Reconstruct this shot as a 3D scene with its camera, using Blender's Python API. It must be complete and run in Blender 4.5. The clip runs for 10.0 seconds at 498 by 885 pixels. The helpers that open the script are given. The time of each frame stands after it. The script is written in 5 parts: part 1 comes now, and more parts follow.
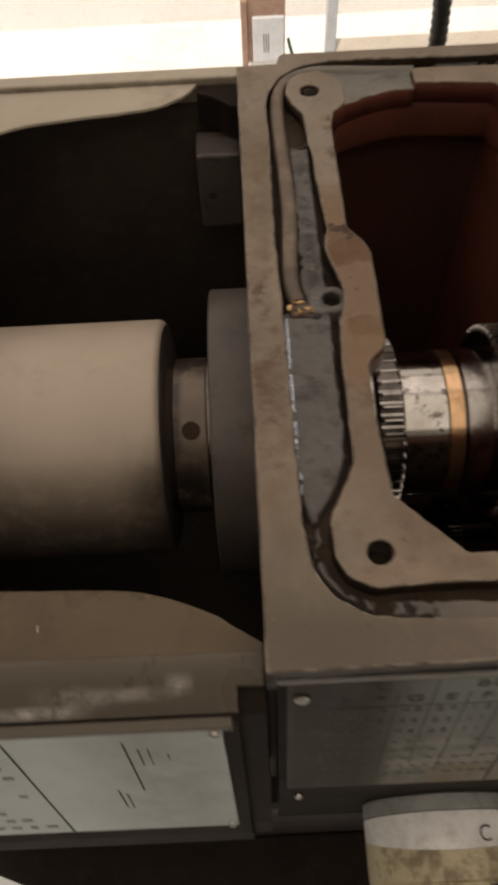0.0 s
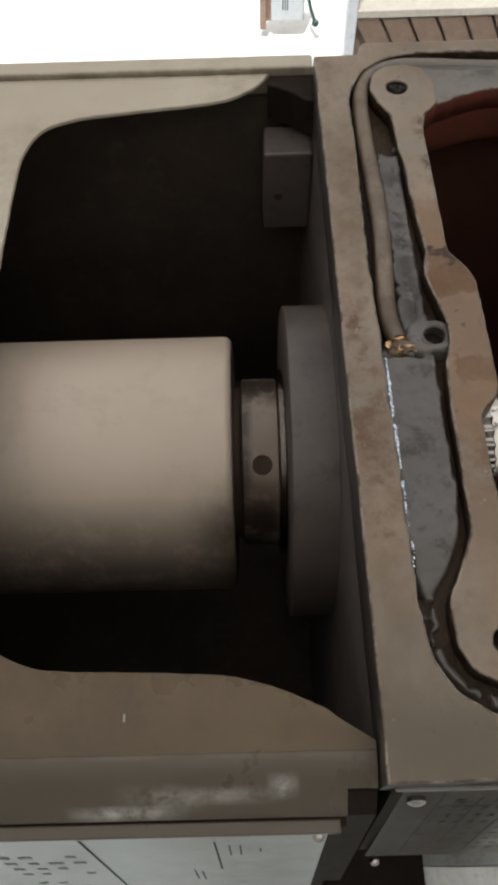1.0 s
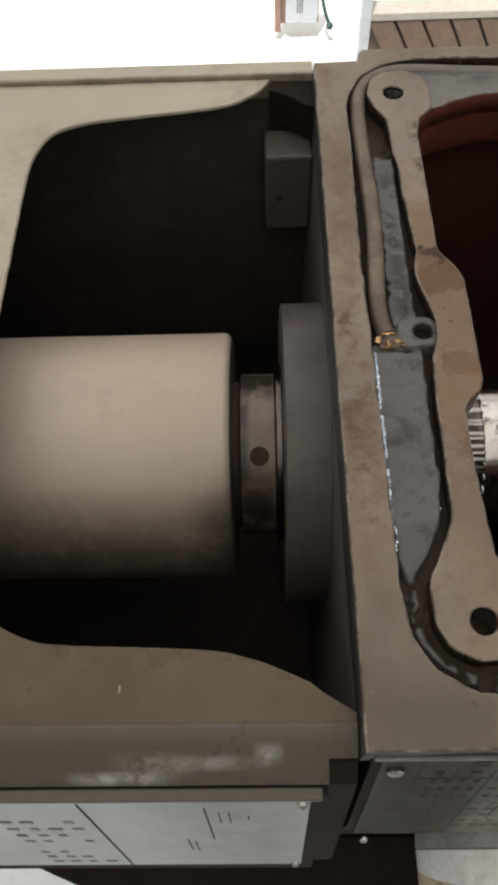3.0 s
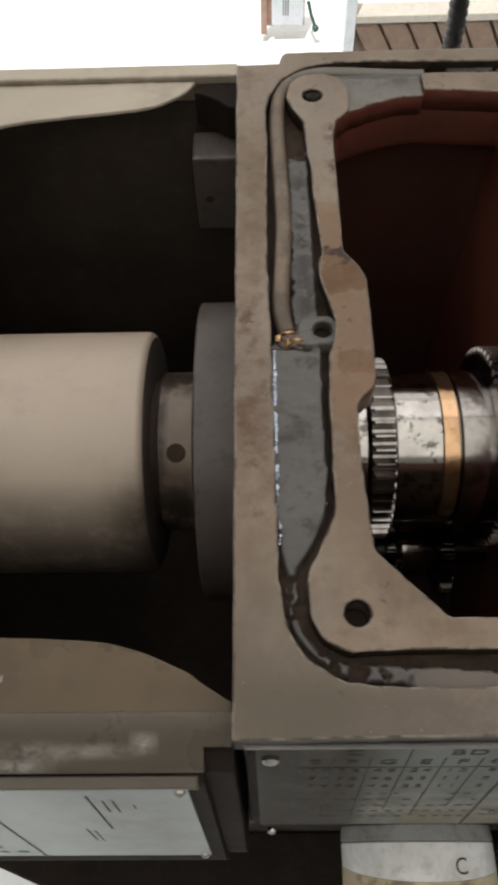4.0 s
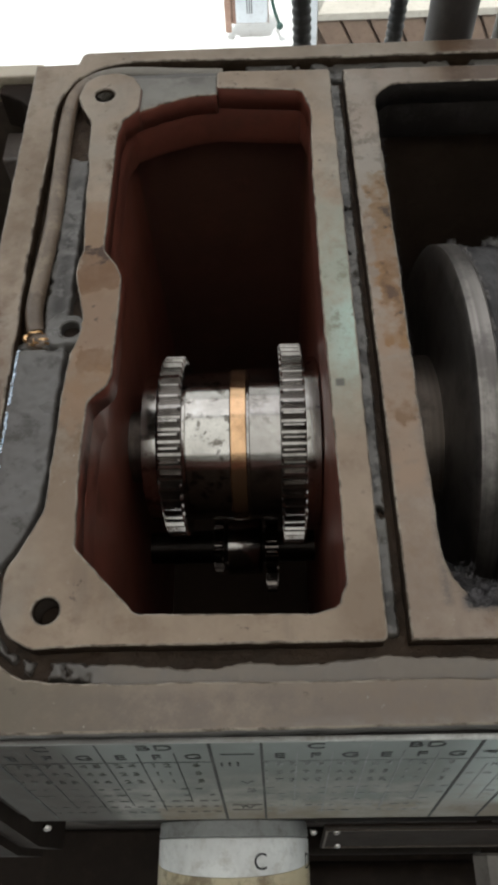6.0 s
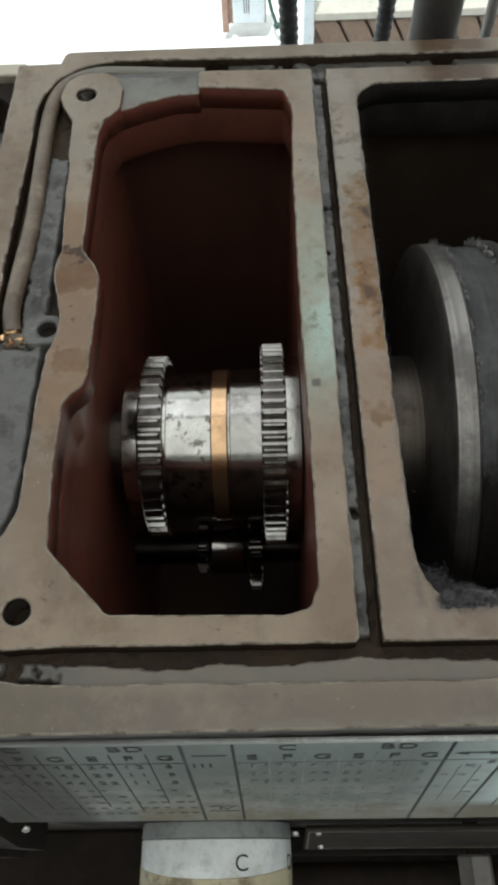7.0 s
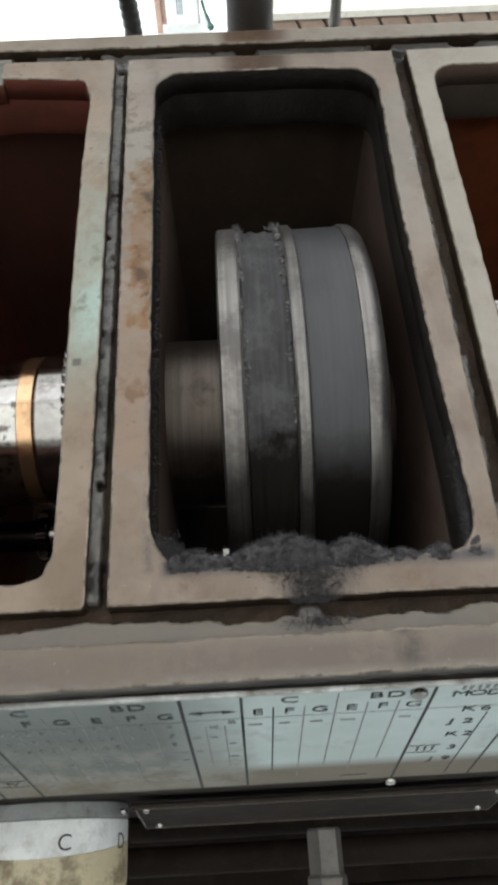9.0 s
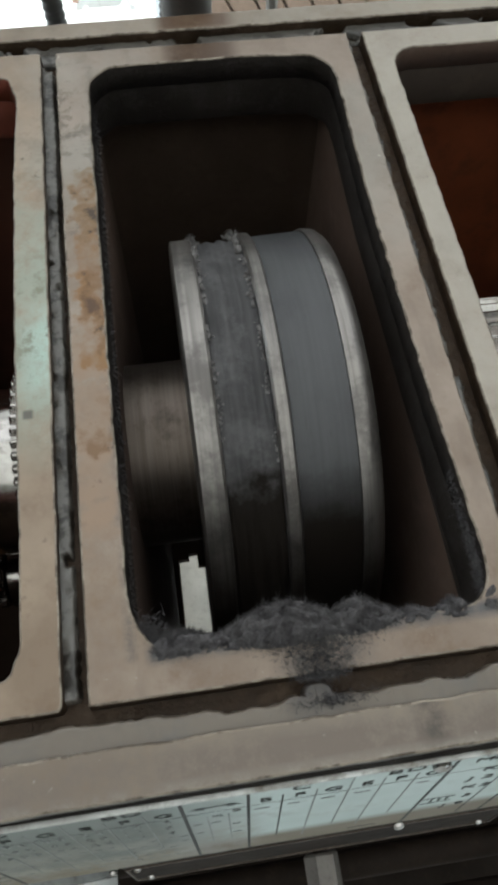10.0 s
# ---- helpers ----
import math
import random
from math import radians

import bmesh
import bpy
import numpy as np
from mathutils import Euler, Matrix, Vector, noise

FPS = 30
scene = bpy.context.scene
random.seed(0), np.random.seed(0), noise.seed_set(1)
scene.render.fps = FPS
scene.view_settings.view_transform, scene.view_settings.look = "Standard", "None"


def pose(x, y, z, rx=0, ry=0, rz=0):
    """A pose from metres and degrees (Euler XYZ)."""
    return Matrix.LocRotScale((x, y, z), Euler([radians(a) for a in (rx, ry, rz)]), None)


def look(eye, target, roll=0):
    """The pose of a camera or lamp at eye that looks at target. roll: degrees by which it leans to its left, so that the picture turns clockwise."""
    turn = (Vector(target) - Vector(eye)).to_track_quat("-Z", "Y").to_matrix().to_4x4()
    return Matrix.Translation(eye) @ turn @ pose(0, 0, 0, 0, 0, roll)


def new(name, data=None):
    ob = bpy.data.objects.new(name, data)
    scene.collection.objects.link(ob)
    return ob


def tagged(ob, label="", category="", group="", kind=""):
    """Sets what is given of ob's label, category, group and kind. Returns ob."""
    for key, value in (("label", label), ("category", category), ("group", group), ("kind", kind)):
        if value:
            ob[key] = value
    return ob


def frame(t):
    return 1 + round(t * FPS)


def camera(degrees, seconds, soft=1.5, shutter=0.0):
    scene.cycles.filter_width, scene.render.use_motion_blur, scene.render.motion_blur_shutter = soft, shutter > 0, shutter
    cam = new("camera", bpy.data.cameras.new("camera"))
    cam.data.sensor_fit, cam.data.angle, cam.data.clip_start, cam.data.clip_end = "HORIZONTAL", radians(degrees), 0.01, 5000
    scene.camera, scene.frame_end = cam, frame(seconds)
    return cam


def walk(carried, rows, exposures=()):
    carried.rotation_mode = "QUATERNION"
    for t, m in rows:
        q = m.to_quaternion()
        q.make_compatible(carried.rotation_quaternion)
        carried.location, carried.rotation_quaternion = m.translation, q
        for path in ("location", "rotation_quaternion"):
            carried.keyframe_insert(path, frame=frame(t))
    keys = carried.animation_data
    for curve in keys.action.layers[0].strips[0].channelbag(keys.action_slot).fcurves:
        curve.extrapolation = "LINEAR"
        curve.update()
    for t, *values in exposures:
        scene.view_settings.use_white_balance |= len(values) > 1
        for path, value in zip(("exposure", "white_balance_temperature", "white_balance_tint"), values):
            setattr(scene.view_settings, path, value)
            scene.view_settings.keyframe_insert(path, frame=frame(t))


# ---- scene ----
cam = camera(37.3, 10.0, soft=3.8, shutter=0.4)
PATH = [
    (0, (0.004, -0.004, 1.471), (-0.011, 1.052, -0.228), -3.5),
    (0.1, (-0.0066, 0.0111, 1.4637), (-0.0093, 1.0388, -0.2520), -3.10),
    (0.2, (-0.0130, 0.0244, 1.4590), (-0.0001, 1.0195, -0.2758), -2.52),
    (0.3, (-0.0190, 0.0350, 1.4579), (0.0078, 1.0059, -0.2905), -1.75),
    (0.4, (-0.0258, 0.0409, 1.4589), (0.0013, 1.0135, -0.2885), -1.33),
    (0.5, (-0.033, 0.045, 1.461), (-0.008, 1.018, -0.286), -0.7),
    (0.7, (-0.0373, 0.0471, 1.4622), (-0.0374, 1.0223, -0.2840), -1.38),
    (1, (-0.037, 0.048, 1.463), (-0.046, 1.017, -0.287), -2.0),
    (1.2, (-0.0385, 0.0464, 1.4663), (-0.0627, 1.0015, -0.2908), -2.63),
    (1.5, (-0.043, 0.039, 1.472), (-0.082, 1.0, -0.281), -3.4),
    (1.7, (-0.0409, 0.0391, 1.4710), (-0.0831, 0.9975, -0.2839), -3.74),
    (2, (-0.038, 0.041, 1.471), (-0.08, 1.004, -0.281), -3.9),
    (3.5, (-0.012, 0.033, 1.475), (-0.058, 1.007, -0.272), -3.2),
    (4, (0.017, 0.031, 1.476), (-0.024, 1.007, -0.269), -3.0),
    (4.5, (0.052, 0.027, 1.477), (0.012, 1.007, -0.266), -2.9),
    (5, (0.088, 0.024, 1.476), (0.061, 1.002, -0.269), -2.8),
    (5.5, (0.12, 0.028, 1.475), (0.072, 1.001, -0.272), -3.9),
    (7, (0.148, 0.03, 1.473), (0.1, 1.002, -0.274), -3.8),
    (7.5, (0.163, 0.026, 1.474), (0.117, 1.001, -0.272), -3.5),
    (7.8, (0.1865, 0.0254, 1.4762), (0.1531, 0.9978, -0.2712), -3.10),
    (8, (0.202, 0.019, 1.475), (0.178, 1.001, -0.267), -2.7),
    (8.2, (0.2170, 0.0149, 1.4746), (0.1831, 0.9743, -0.2799), -3.42),
    (8.5, (0.238, 0.003, 1.471), (0.219, 0.984, -0.272), -2.7),
    (8.8, (0.2448, 0.0047, 1.4772), (0.2394, 0.9828, -0.2673), -2.66),
    (9, (0.242, 0.013, 1.473), (0.27, 0.988, -0.273), -1.4),
    (9.2, (0.2429, 0.0242, 1.4729), (0.2869, 0.9786, -0.2842), -1.71),
    (9.5, (0.236, 0.039, 1.465), (0.341, 0.968, -0.303), 0.5),
    (10, (0.232, 0.058, 1.458), (0.397, 0.951, -0.323), 2.4),
]
walk(cam, [(t, look(eye, target, roll)) for t, eye, target, roll in PATH], [(0, -0.24, 7900, 19), (0.3, -0.06, 7400, 16), (0.5, 0.1, 6720, 12), (1, 0.14, 6560, 12), (2, 0.18, 6680, 13), (4, 0.24, 6630, 12), (5.5, 0.21, 6450, 11), (7, 0.35, 6050, 3), (8, 0.39, 6150, 8), (8.5, 0.72, 6130, 8), (9, 0.73, 6080, 7), (10, 0.69, 6030, 4)])

# ---- light ----
world = bpy.data.worlds.new("world")
scene.world = world
world.use_nodes = True
sky = world.node_tree.nodes.new("ShaderNodeTexSky")
sky.sky_type, sky.sun_disc, sky.sun_elevation, sky.sun_rotation = "NISHITA", False, radians(64), radians(180)
world.node_tree.links.new(sky.outputs[0], world.node_tree.nodes["Background"].inputs[0])
world.node_tree.nodes["Background"].inputs[1].default_value = 0.05


def area(name, eye, target, wide, high, watts, colour):
    data = bpy.data.lights.new(name, "AREA")
    data.shape, data.size, data.size_y, data.energy, data.color = "RECTANGLE", wide, high, watts, colour
    ob = new(name, data)
    ob.matrix_world = look(eye, target)
    return ob


area("skylight_light", (0.45, 1.88, 3.49), (0.45, 1.88, 0), 6.0, 1.9, 44, (1.0, 0.955, 0.89))
area("front_skylight_light", (0.45, -0.55, 3.49), (0.45, -0.55, 0), 6.0, 2.8, 34, (1.0, 0.955, 0.89))
# assumed window out of view, added to brighten the back floor and wall
area("back_fill_light", (-2.95, 2.0, 1.3), (0.5, 2.3, 0.0), 1.6, 1.7, 28, (0.93, 0.98, 1.0))
area("front_window_light", (3.2, -3.95, 1.9), (0.3, 0.0, 1.0), 2.6, 1.2, 8, (0.93, 0.98, 1.0))
sun = new("sun", bpy.data.lights.new("sun", "SUN"))
sun.data.energy, sun.data.angle, sun.data.color = 3.5, radians(0.5), (1.0, 0.97, 0.92)
sun.matrix_world = look((-0.5, 0.2, 3.5), (0.0, 1.5, 0.0))

# ---- materials ----


class Nodes:
    """A material with its nodes at hand."""

    def __init__(self, name, rough=0.5, metal=0.0, spec=0.5):
        self.mat = bpy.data.materials.new(name)
        self.mat.use_nodes = True
        self.t = self.mat.node_tree
        self.p = self.t.nodes["Principled BSDF"]
        self.p.inputs["Roughness"].default_value = rough
        self.p.inputs["Metallic"].default_value = metal
        self.p.inputs["Specular IOR Level"].default_value = spec
        self.co = self.t.nodes.new("ShaderNodeTexCoord").outputs["Object"]

    def add(self, kind, **sets):
        n = self.t.nodes.new(kind)
        for k, v in sets.items():
            n.inputs[k.replace("_", " ")].default_value = v
        return n

    def link(self, a, b):
        self.t.links.new(a, b)

    def noise(self, scale, detail=5.0, rough=0.6, stretch=None):
        n = self.add("ShaderNodeTexNoise", Scale=scale, Detail=detail, Roughness=rough)
        if stretch:
            m = self.add("ShaderNodeMapping", Scale=stretch)
            self.link(self.co, m.inputs[0])
            self.link(m.outputs[0], n.inputs["Vector"])
        else:
            self.link(self.co, n.inputs["Vector"])
        return n.outputs["Fac"]

    def band(self, fac, lo, hi):
        n = self.add("ShaderNodeMapRange", From_Min=lo, From_Max=hi)
        self.link(fac, n.inputs[0])
        return n.outputs[0]

    def times(self, a, b):
        n = self.t.nodes.new("ShaderNodeMath")
        n.operation = "MULTIPLY"
        self.link(a, n.inputs[0])
        if isinstance(b, float):
            n.inputs[1].default_value = b
        else:
            self.link(b, n.inputs[1])
        return n.outputs[0]

    def mix(self, fac, a, b):
        n = self.t.nodes.new("ShaderNodeMix")
        n.data_type = "RGBA"
        self.link(fac, n.inputs[0])
        for v, sock in ((a, n.inputs[6]), (b, n.inputs[7])):
            if isinstance(v, tuple):
                sock.default_value = (*v, 1)
            else:
                self.link(v, sock)
        return n.outputs[2]

    def patch(self, x0, x1, y0, y1, soft):
        """A patch on the plan, 1 inside and 0 outside; soft is one width or a pair, along x and y."""
        s = self.t.nodes.new("ShaderNodeSeparateXYZ")
        self.link(self.co, s.inputs[0])
        out = None
        sx, sy = soft if isinstance(soft, tuple) else (soft, soft)
        for c, lo, hi, w in ((0, x0, x1, sx), (1, y0, y1, sy)):
            for v, a, b in ((s.outputs[c], lo - w, lo + w), (s.outputs[c], hi + w, hi - w)):
                m = self.band(v, a, b)
                out = m if out is None else self.times(out, m)
        return out

    def top_mask(self, edge, soft, ragged):
        """1 on the dusty top, 0 past its ragged front edge, for painted shade."""
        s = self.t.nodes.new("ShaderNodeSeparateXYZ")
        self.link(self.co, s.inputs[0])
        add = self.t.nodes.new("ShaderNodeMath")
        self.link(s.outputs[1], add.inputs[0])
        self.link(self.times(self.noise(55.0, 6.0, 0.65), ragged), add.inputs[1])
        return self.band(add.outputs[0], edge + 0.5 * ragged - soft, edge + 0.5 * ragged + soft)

    def colour(self, c):
        if isinstance(c, tuple):
            self.p.inputs["Base Color"].default_value = (*c, 1)
        else:
            self.link(c, self.p.inputs["Base Color"])
        return self

    def rough(self, fac, lo, hi):
        n = self.add("ShaderNodeMapRange", To_Min=lo, To_Max=hi)
        self.link(fac, n.inputs[0])
        self.link(n.outputs[0], self.p.inputs["Roughness"])
        return self

    def bump(self, fac, strength, distance=0.001):
        n = self.add("ShaderNodeBump", Strength=strength, Distance=distance)
        self.link(fac, n.inputs["Height"])
        self.link(n.outputs[0], self.p.inputs["Normal"])
        return self


def worn(name, a, b, stain, rough=(0.35, 0.6), metal=0.0, big=18.0, fine=220.0, bump=0.25, amount=(0.52, 0.72), spec=0.5, dist=0.0006):
    m = Nodes(name, metal=metal, spec=spec)
    large, small = m.noise(big), m.noise(fine, 6.0)
    c = m.mix(m.band(large, 0.35, 0.65), a, b)
    c = m.mix(m.times(m.band(m.noise(big * 3.1, 8.0, 0.7), *amount), 0.85), c, stain)
    c = m.mix(m.times(m.band(small, 0.55, 0.75), 0.35), c, tuple(0.5 * v for v in b))
    m.colour(c).rough(m.noise(big * 2.3), *rough).bump(small, bump, dist)
    return m


def streaked(name, a, b, stain, rough, metal, amount=(0.52, 0.7), dark_below=None):
    """Turned metal with fine rings and dull stains."""
    m = Nodes(name, metal=metal)
    rings = m.noise(500.0, 4.0, 0.6, (1, 0.02, 0.02))
    c = m.mix(m.band(rings, 0.35, 0.65), a, b)
    c = m.mix(m.times(m.band(m.noise(38.0, 8.0, 0.72), *amount), 0.8), c, stain)
    c = m.mix(m.times(m.band(m.noise(160.0, 5.0, 0.7, (1, 0.25, 0.25)), 0.58, 0.68), 0.5), c, tuple(0.6 * v for v in b))
    if dark_below:
        # grey dust on top; below its ragged edge the shaded underside is painted near-black
        top = m.top_mask(*dark_below)
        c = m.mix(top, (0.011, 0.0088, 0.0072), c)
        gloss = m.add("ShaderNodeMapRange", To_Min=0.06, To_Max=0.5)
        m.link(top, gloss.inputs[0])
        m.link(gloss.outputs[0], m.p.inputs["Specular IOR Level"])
    m.colour(c).rough(m.noise(60.0), *rough).bump(rings, 0.15, 0.0003)
    return m.mat


def stained(name, a, b, stain, rough, patches, big, spec=0.5):
    """Paint with patches of their own shape: grime, scuffs, painted shade and highlights."""
    m = Nodes(name, spec=spec)
    c = m.mix(m.band(m.noise(big), 0.35, 0.65), a, b)
    c = m.mix(m.times(m.band(m.noise(big * 3.1, 8.0, 0.7), 0.55, 0.8), 0.8), c, stain)
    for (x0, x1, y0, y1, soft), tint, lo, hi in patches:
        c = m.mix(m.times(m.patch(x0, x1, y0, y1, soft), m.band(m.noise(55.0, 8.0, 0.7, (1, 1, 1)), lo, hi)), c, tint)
    m.colour(c).rough(m.noise(big * 2.3), *rough).bump(m.noise(300.0, 5.0), 0.06, 0.0005)
    return m.mat


def machined(name, patches=(), a=(0.22, 0.172, 0.126), d=(0.14, 0.102, 0.068), films=()):
    """Machined cast iron with oil film, stains, dark chips, painted glints and patches of rust, paint, shade or
    reflection.
    """
    m = Nodes(name, metal=0.15, spec=0.4)
    c = m.mix(m.band(m.noise(13.0, 6.0, 0.65), 0.38, 0.62), a, d)
    c = m.mix(m.times(m.band(m.noise(36.0, 9.0, 0.75), 0.53, 0.68), 0.7), c, (0.115, 0.072, 0.042))
    c = m.mix(m.times(m.band(m.noise(8.0, 5.0, 0.6), 0.54, 0.68), 0.55), c, (0.215, 0.205, 0.18))
    c = m.mix(m.times(m.band(m.noise(60.0, 4.0, 0.6, (1, 0.2, 1)), 0.58, 0.72), 0.4), c, (0.09, 0.068, 0.05))
    for (x0, x1, y0, y1, soft), tint, lo, hi in patches:
        f = m.times(m.patch(x0, x1, y0, y1, soft), m.band(m.noise(46.0, 10.0, 0.78), lo, hi))
        c = m.mix(f, c, tint)
    for (x0, x1, y0, y1, soft), tint, lo, hi in films:
        area = m.add("ShaderNodeMath")
        area.operation = "MULTIPLY_ADD"
        m.link(m.noise(110.0, 6.0, 0.6), area.inputs[0])
        area.inputs[1].default_value = 2.0
        m.link(m.patch(x0, x1, y0, y1, 0.004 + 0.5 * soft), area.inputs[2])
        f = m.times(m.band(area.outputs[0], 1.42, 1.62), m.band(m.noise(75.0, 5.0, 0.55), lo, hi))
        c = m.mix(m.times(f, m.band(m.noise(260.0, 4.0, 0.6), -0.2, 0.42)), c, tint)
    chips = m.times(m.band(m.noise(22.0, 3.0), 0.53, 0.63), m.band(m.noise(150.0, 6.0, 0.7), 0.61, 0.66))
    c = m.mix(m.times(chips, 0.85), c, (0.04, 0.026, 0.018))
    # pale specks painted in as small glints
    glints = m.times(m.band(m.noise(25.0, 3.0), 0.5, 0.62), m.band(m.noise(300.0, 3.0, 0.6), 0.68, 0.72))
    c = m.mix(m.times(glints, 0.7), c, (0.42, 0.40, 0.36))
    m.colour(c).rough(m.noise(26.0, 6.0, 0.7), 0.2, 0.50).bump(m.noise(380.0, 5.0, 0.6, (1, 0.25, 1)), 0.22, 0.0004)
    return m.mat


GREYER = (0.225, 0.20, 0.165)
PALE = ((0.236, 0.188, 0.15), (0.156, 0.116, 0.087))
# brown patch at the back, x 0.243 to 0.284: the upright pipe's painted reflection
# front strip and front-left corner: oil film plus the front shade, painted darker
IRON = machined("machined iron with oil film", [((0.2, 0.6, 0.0, 0.5, 0.12), GREYER, 0.25, 0.6), ((0.004, 0.02, 0.14, 0.27, 0.012), (0.1, 0.056, 0.03), 0.42, 0.66), ((0.004, 0.022, 0.28, 0.42, 0.01), (0.105, 0.07, 0.04), 0.5, 0.64), ((0.0, 0.36, 0.06, 0.084, 0.006), (0.115, 0.091, 0.074), 0.22, 0.55), ((0.297, 0.306, 0.07, 0.086, 0.003), (0.06, 0.048, 0.04), 0.3, 0.5), ((-0.02, 0.07, 0.05, 0.1, 0.03), (0.092, 0.075, 0.052), 0.2, 0.52), ((0.243, 0.284, 0.443, 0.47, 0.004), (0.085, 0.05, 0.03), 0.2, 0.5), ((0.16, 0.55, 0.0655, 0.0702, (0.05, 0.0016)), (0.23, 0.205, 0.175), 0.44, 0.66)], films=[((0.006, 0.0125, 0.165, 0.262, 0.003), (0.085, 0.046, 0.022), 0.4, 0.62), ((0.0125, 0.0185, 0.15, 0.232, 0.003), (0.095, 0.053, 0.027), 0.44, 0.66), ((0.006, 0.018, 0.26, 0.36, 0.006), (0.13, 0.088, 0.054), 0.42, 0.7)])
IRON_GEARS = machined("machined iron with mint paint traces", a=(0.238, 0.182, 0.131), d=(0.155, 0.111, 0.075), patches=[((0.169, 0.184, 0.20, 0.31, 0.018), (0.27, 0.35, 0.30), 0.3, 0.54), ((0.172, 0.184, 0.22, 0.26, 0.008), (0.3, 0.39, 0.345), 0.3, 0.54), ((0.167, 0.182, 0.19, 0.34, 0.012), (0.115, 0.1, 0.062), 0.55, 0.63), ((0.04, 0.07, 0.17, 0.33, 0.014), (0.115, 0.07, 0.036), 0.36, 0.54), ((0.0535, 0.06, 0.33, 0.39, 0.0025), (0.075, 0.045, 0.02), 0.45, 0.53), ((0.1685, 0.1725, 0.2095, 0.2135, 0.0006), (0.085, 0.08, 0.065), 0.0, 0.3), ((0.165, 0.182, 0.29, 0.35, 0.015), (0.24, 0.255, 0.21), 0.42, 0.6)], films=[((0.045, 0.07, 0.19, 0.33, 0.008), (0.18, 0.112, 0.066), 0.0, 0.66), ((0.044, 0.064, 0.29, 0.322, 0.005), (0.15, 0.092, 0.045), 0.36, 0.85), ((0.0455, 0.068, 0.2675, 0.2945, 0.0005), (0.1, 0.046, 0.014), 0.05, 0.6), ((0.045, 0.062, 0.286, 0.296, 0.0014), (0.03, 0.01, 0.0), 0.4, 0.5), ((0.05, 0.07, 0.232, 0.268, 0.006), (0.15, 0.095, 0.06), 0.3, 0.85), ((0.05, 0.071, 0.2215, 0.234, 0.0012), (0.11, 0.054, 0.018), 0.1, 0.68), ((0.05, 0.071, 0.205, 0.222, 0.005), (0.165, 0.095, 0.045), 0.3, 0.85)])
# here too the pipe's reflection is painted, x 0.246 to 0.282
IRON_PULLEY = machined("machined iron with rust", [((0.186, 0.2, 0.30, 0.42, 0.012), (0.06, 0.042, 0.028), 0.51, 0.57), ((0.186, 0.21, 0.10, 0.26, 0.02), (0.15, 0.1, 0.06), 0.42, 0.62), ((0.2025, 0.206, 0.11, 0.42, 0.0012), (0.075, 0.066, 0.06), 0.42, 0.62), ((0.246, 0.282, 0.41, 0.44, 0.004), (0.07, 0.042, 0.026), 0.2, 0.5), ((0.256, 0.284, 0.094, 0.113, 0.006), (0.055, 0.053, 0.055), 0.3, 0.6), ((0.21, 0.34, 0.1085, 0.114, 0.0018), (0.07, 0.065, 0.065), 0.3, 0.55)], *PALE, films=[((0.187, 0.2046, 0.15, 0.262, 0.015), (0.2, 0.138, 0.094), 0.25, 0.6), ((0.1925, 0.206, 0.23, 0.335, 0.004), (0.165, 0.088, 0.032), 0.34, 0.58), ((0.195, 0.206, 0.236, 0.285, 0.0025), (0.115, 0.057, 0.017), 0.42, 0.6), ((0.197, 0.205, 0.25, 0.33, 0.002), (0.06, 0.028, 0.01), 0.54, 0.62), ((0.192, 0.2045, 0.30, 0.345, 0.004), (0.135, 0.08, 0.034), 0.36, 0.55), ((0.194, 0.205, 0.30, 0.336, 0.003), (0.04, 0.022, 0.01), 0.52, 0.58), ((0.19, 0.2055, 0.19, 0.215, 0.004), (0.13, 0.075, 0.036), 0.46, 0.6)])
# end rim iron made paler: the stronger light on the right is painted in
IRON_END = machined("pale machined iron", [((0.35, 0.53, 0.09, 0.44, 0.004), (0.27, 0.24, 0.2), 0.3, 0.6)], (0.262, 0.225, 0.185), (0.18, 0.148, 0.118))
EDGE = worn("bright worn iron edge", (0.25, 0.212, 0.17), (0.165, 0.134, 0.104), (0.055, 0.04, 0.028), (0.25, 0.45), 0.5, 40.0, 300.0, 0.3, (0.46, 0.58)).mat
CASTING = worn("dark painted casting", (0.045, 0.036, 0.03), (0.03, 0.0235, 0.0195), (0.065, 0.05, 0.039), (0.35, 0.55)).mat
RED = worn("oily red primer", (0.175, 0.054, 0.035), (0.12, 0.038, 0.026), (0.065, 0.028, 0.019), (0.26, 0.48), big=12.0).mat
# darker copy of the red primer for the chamber's shaded back wall
SHADED_RED = worn("red primer darkened for shade", (0.105, 0.046, 0.032), (0.075, 0.034, 0.024), (0.13, 0.053, 0.036), (0.3, 0.52), big=12.0).mat
ORANGE = worn("oily orange primer", (0.22, 0.062, 0.026), (0.14, 0.04, 0.018), (0.065, 0.024, 0.012), (0.28, 0.5), big=12.0).mat
DARKPAINT = worn("greasy dark brown paint", (0.022, 0.0155, 0.012), (0.015, 0.0105, 0.008), (0.034, 0.024, 0.018), (0.55, 0.8), spec=0.1, big=22.0).mat
DIM = worn("oil-black steel", (0.05, 0.043, 0.038), (0.03, 0.026, 0.023), (0.016, 0.013, 0.012), (0.3, 0.5), 1.0, 30.0).mat
LEVER = worn("dull worn lever steel", (0.17, 0.153, 0.138), (0.12, 0.107, 0.097), (0.07, 0.058, 0.05), (0.35, 0.55), 0.3, 30.0).mat
PITCH = worn("near-black recess colour", (0.06, 0.041, 0.03), (0.046, 0.032, 0.023), (0.072, 0.05, 0.036), (0.7, 0.9), spec=0.1).mat
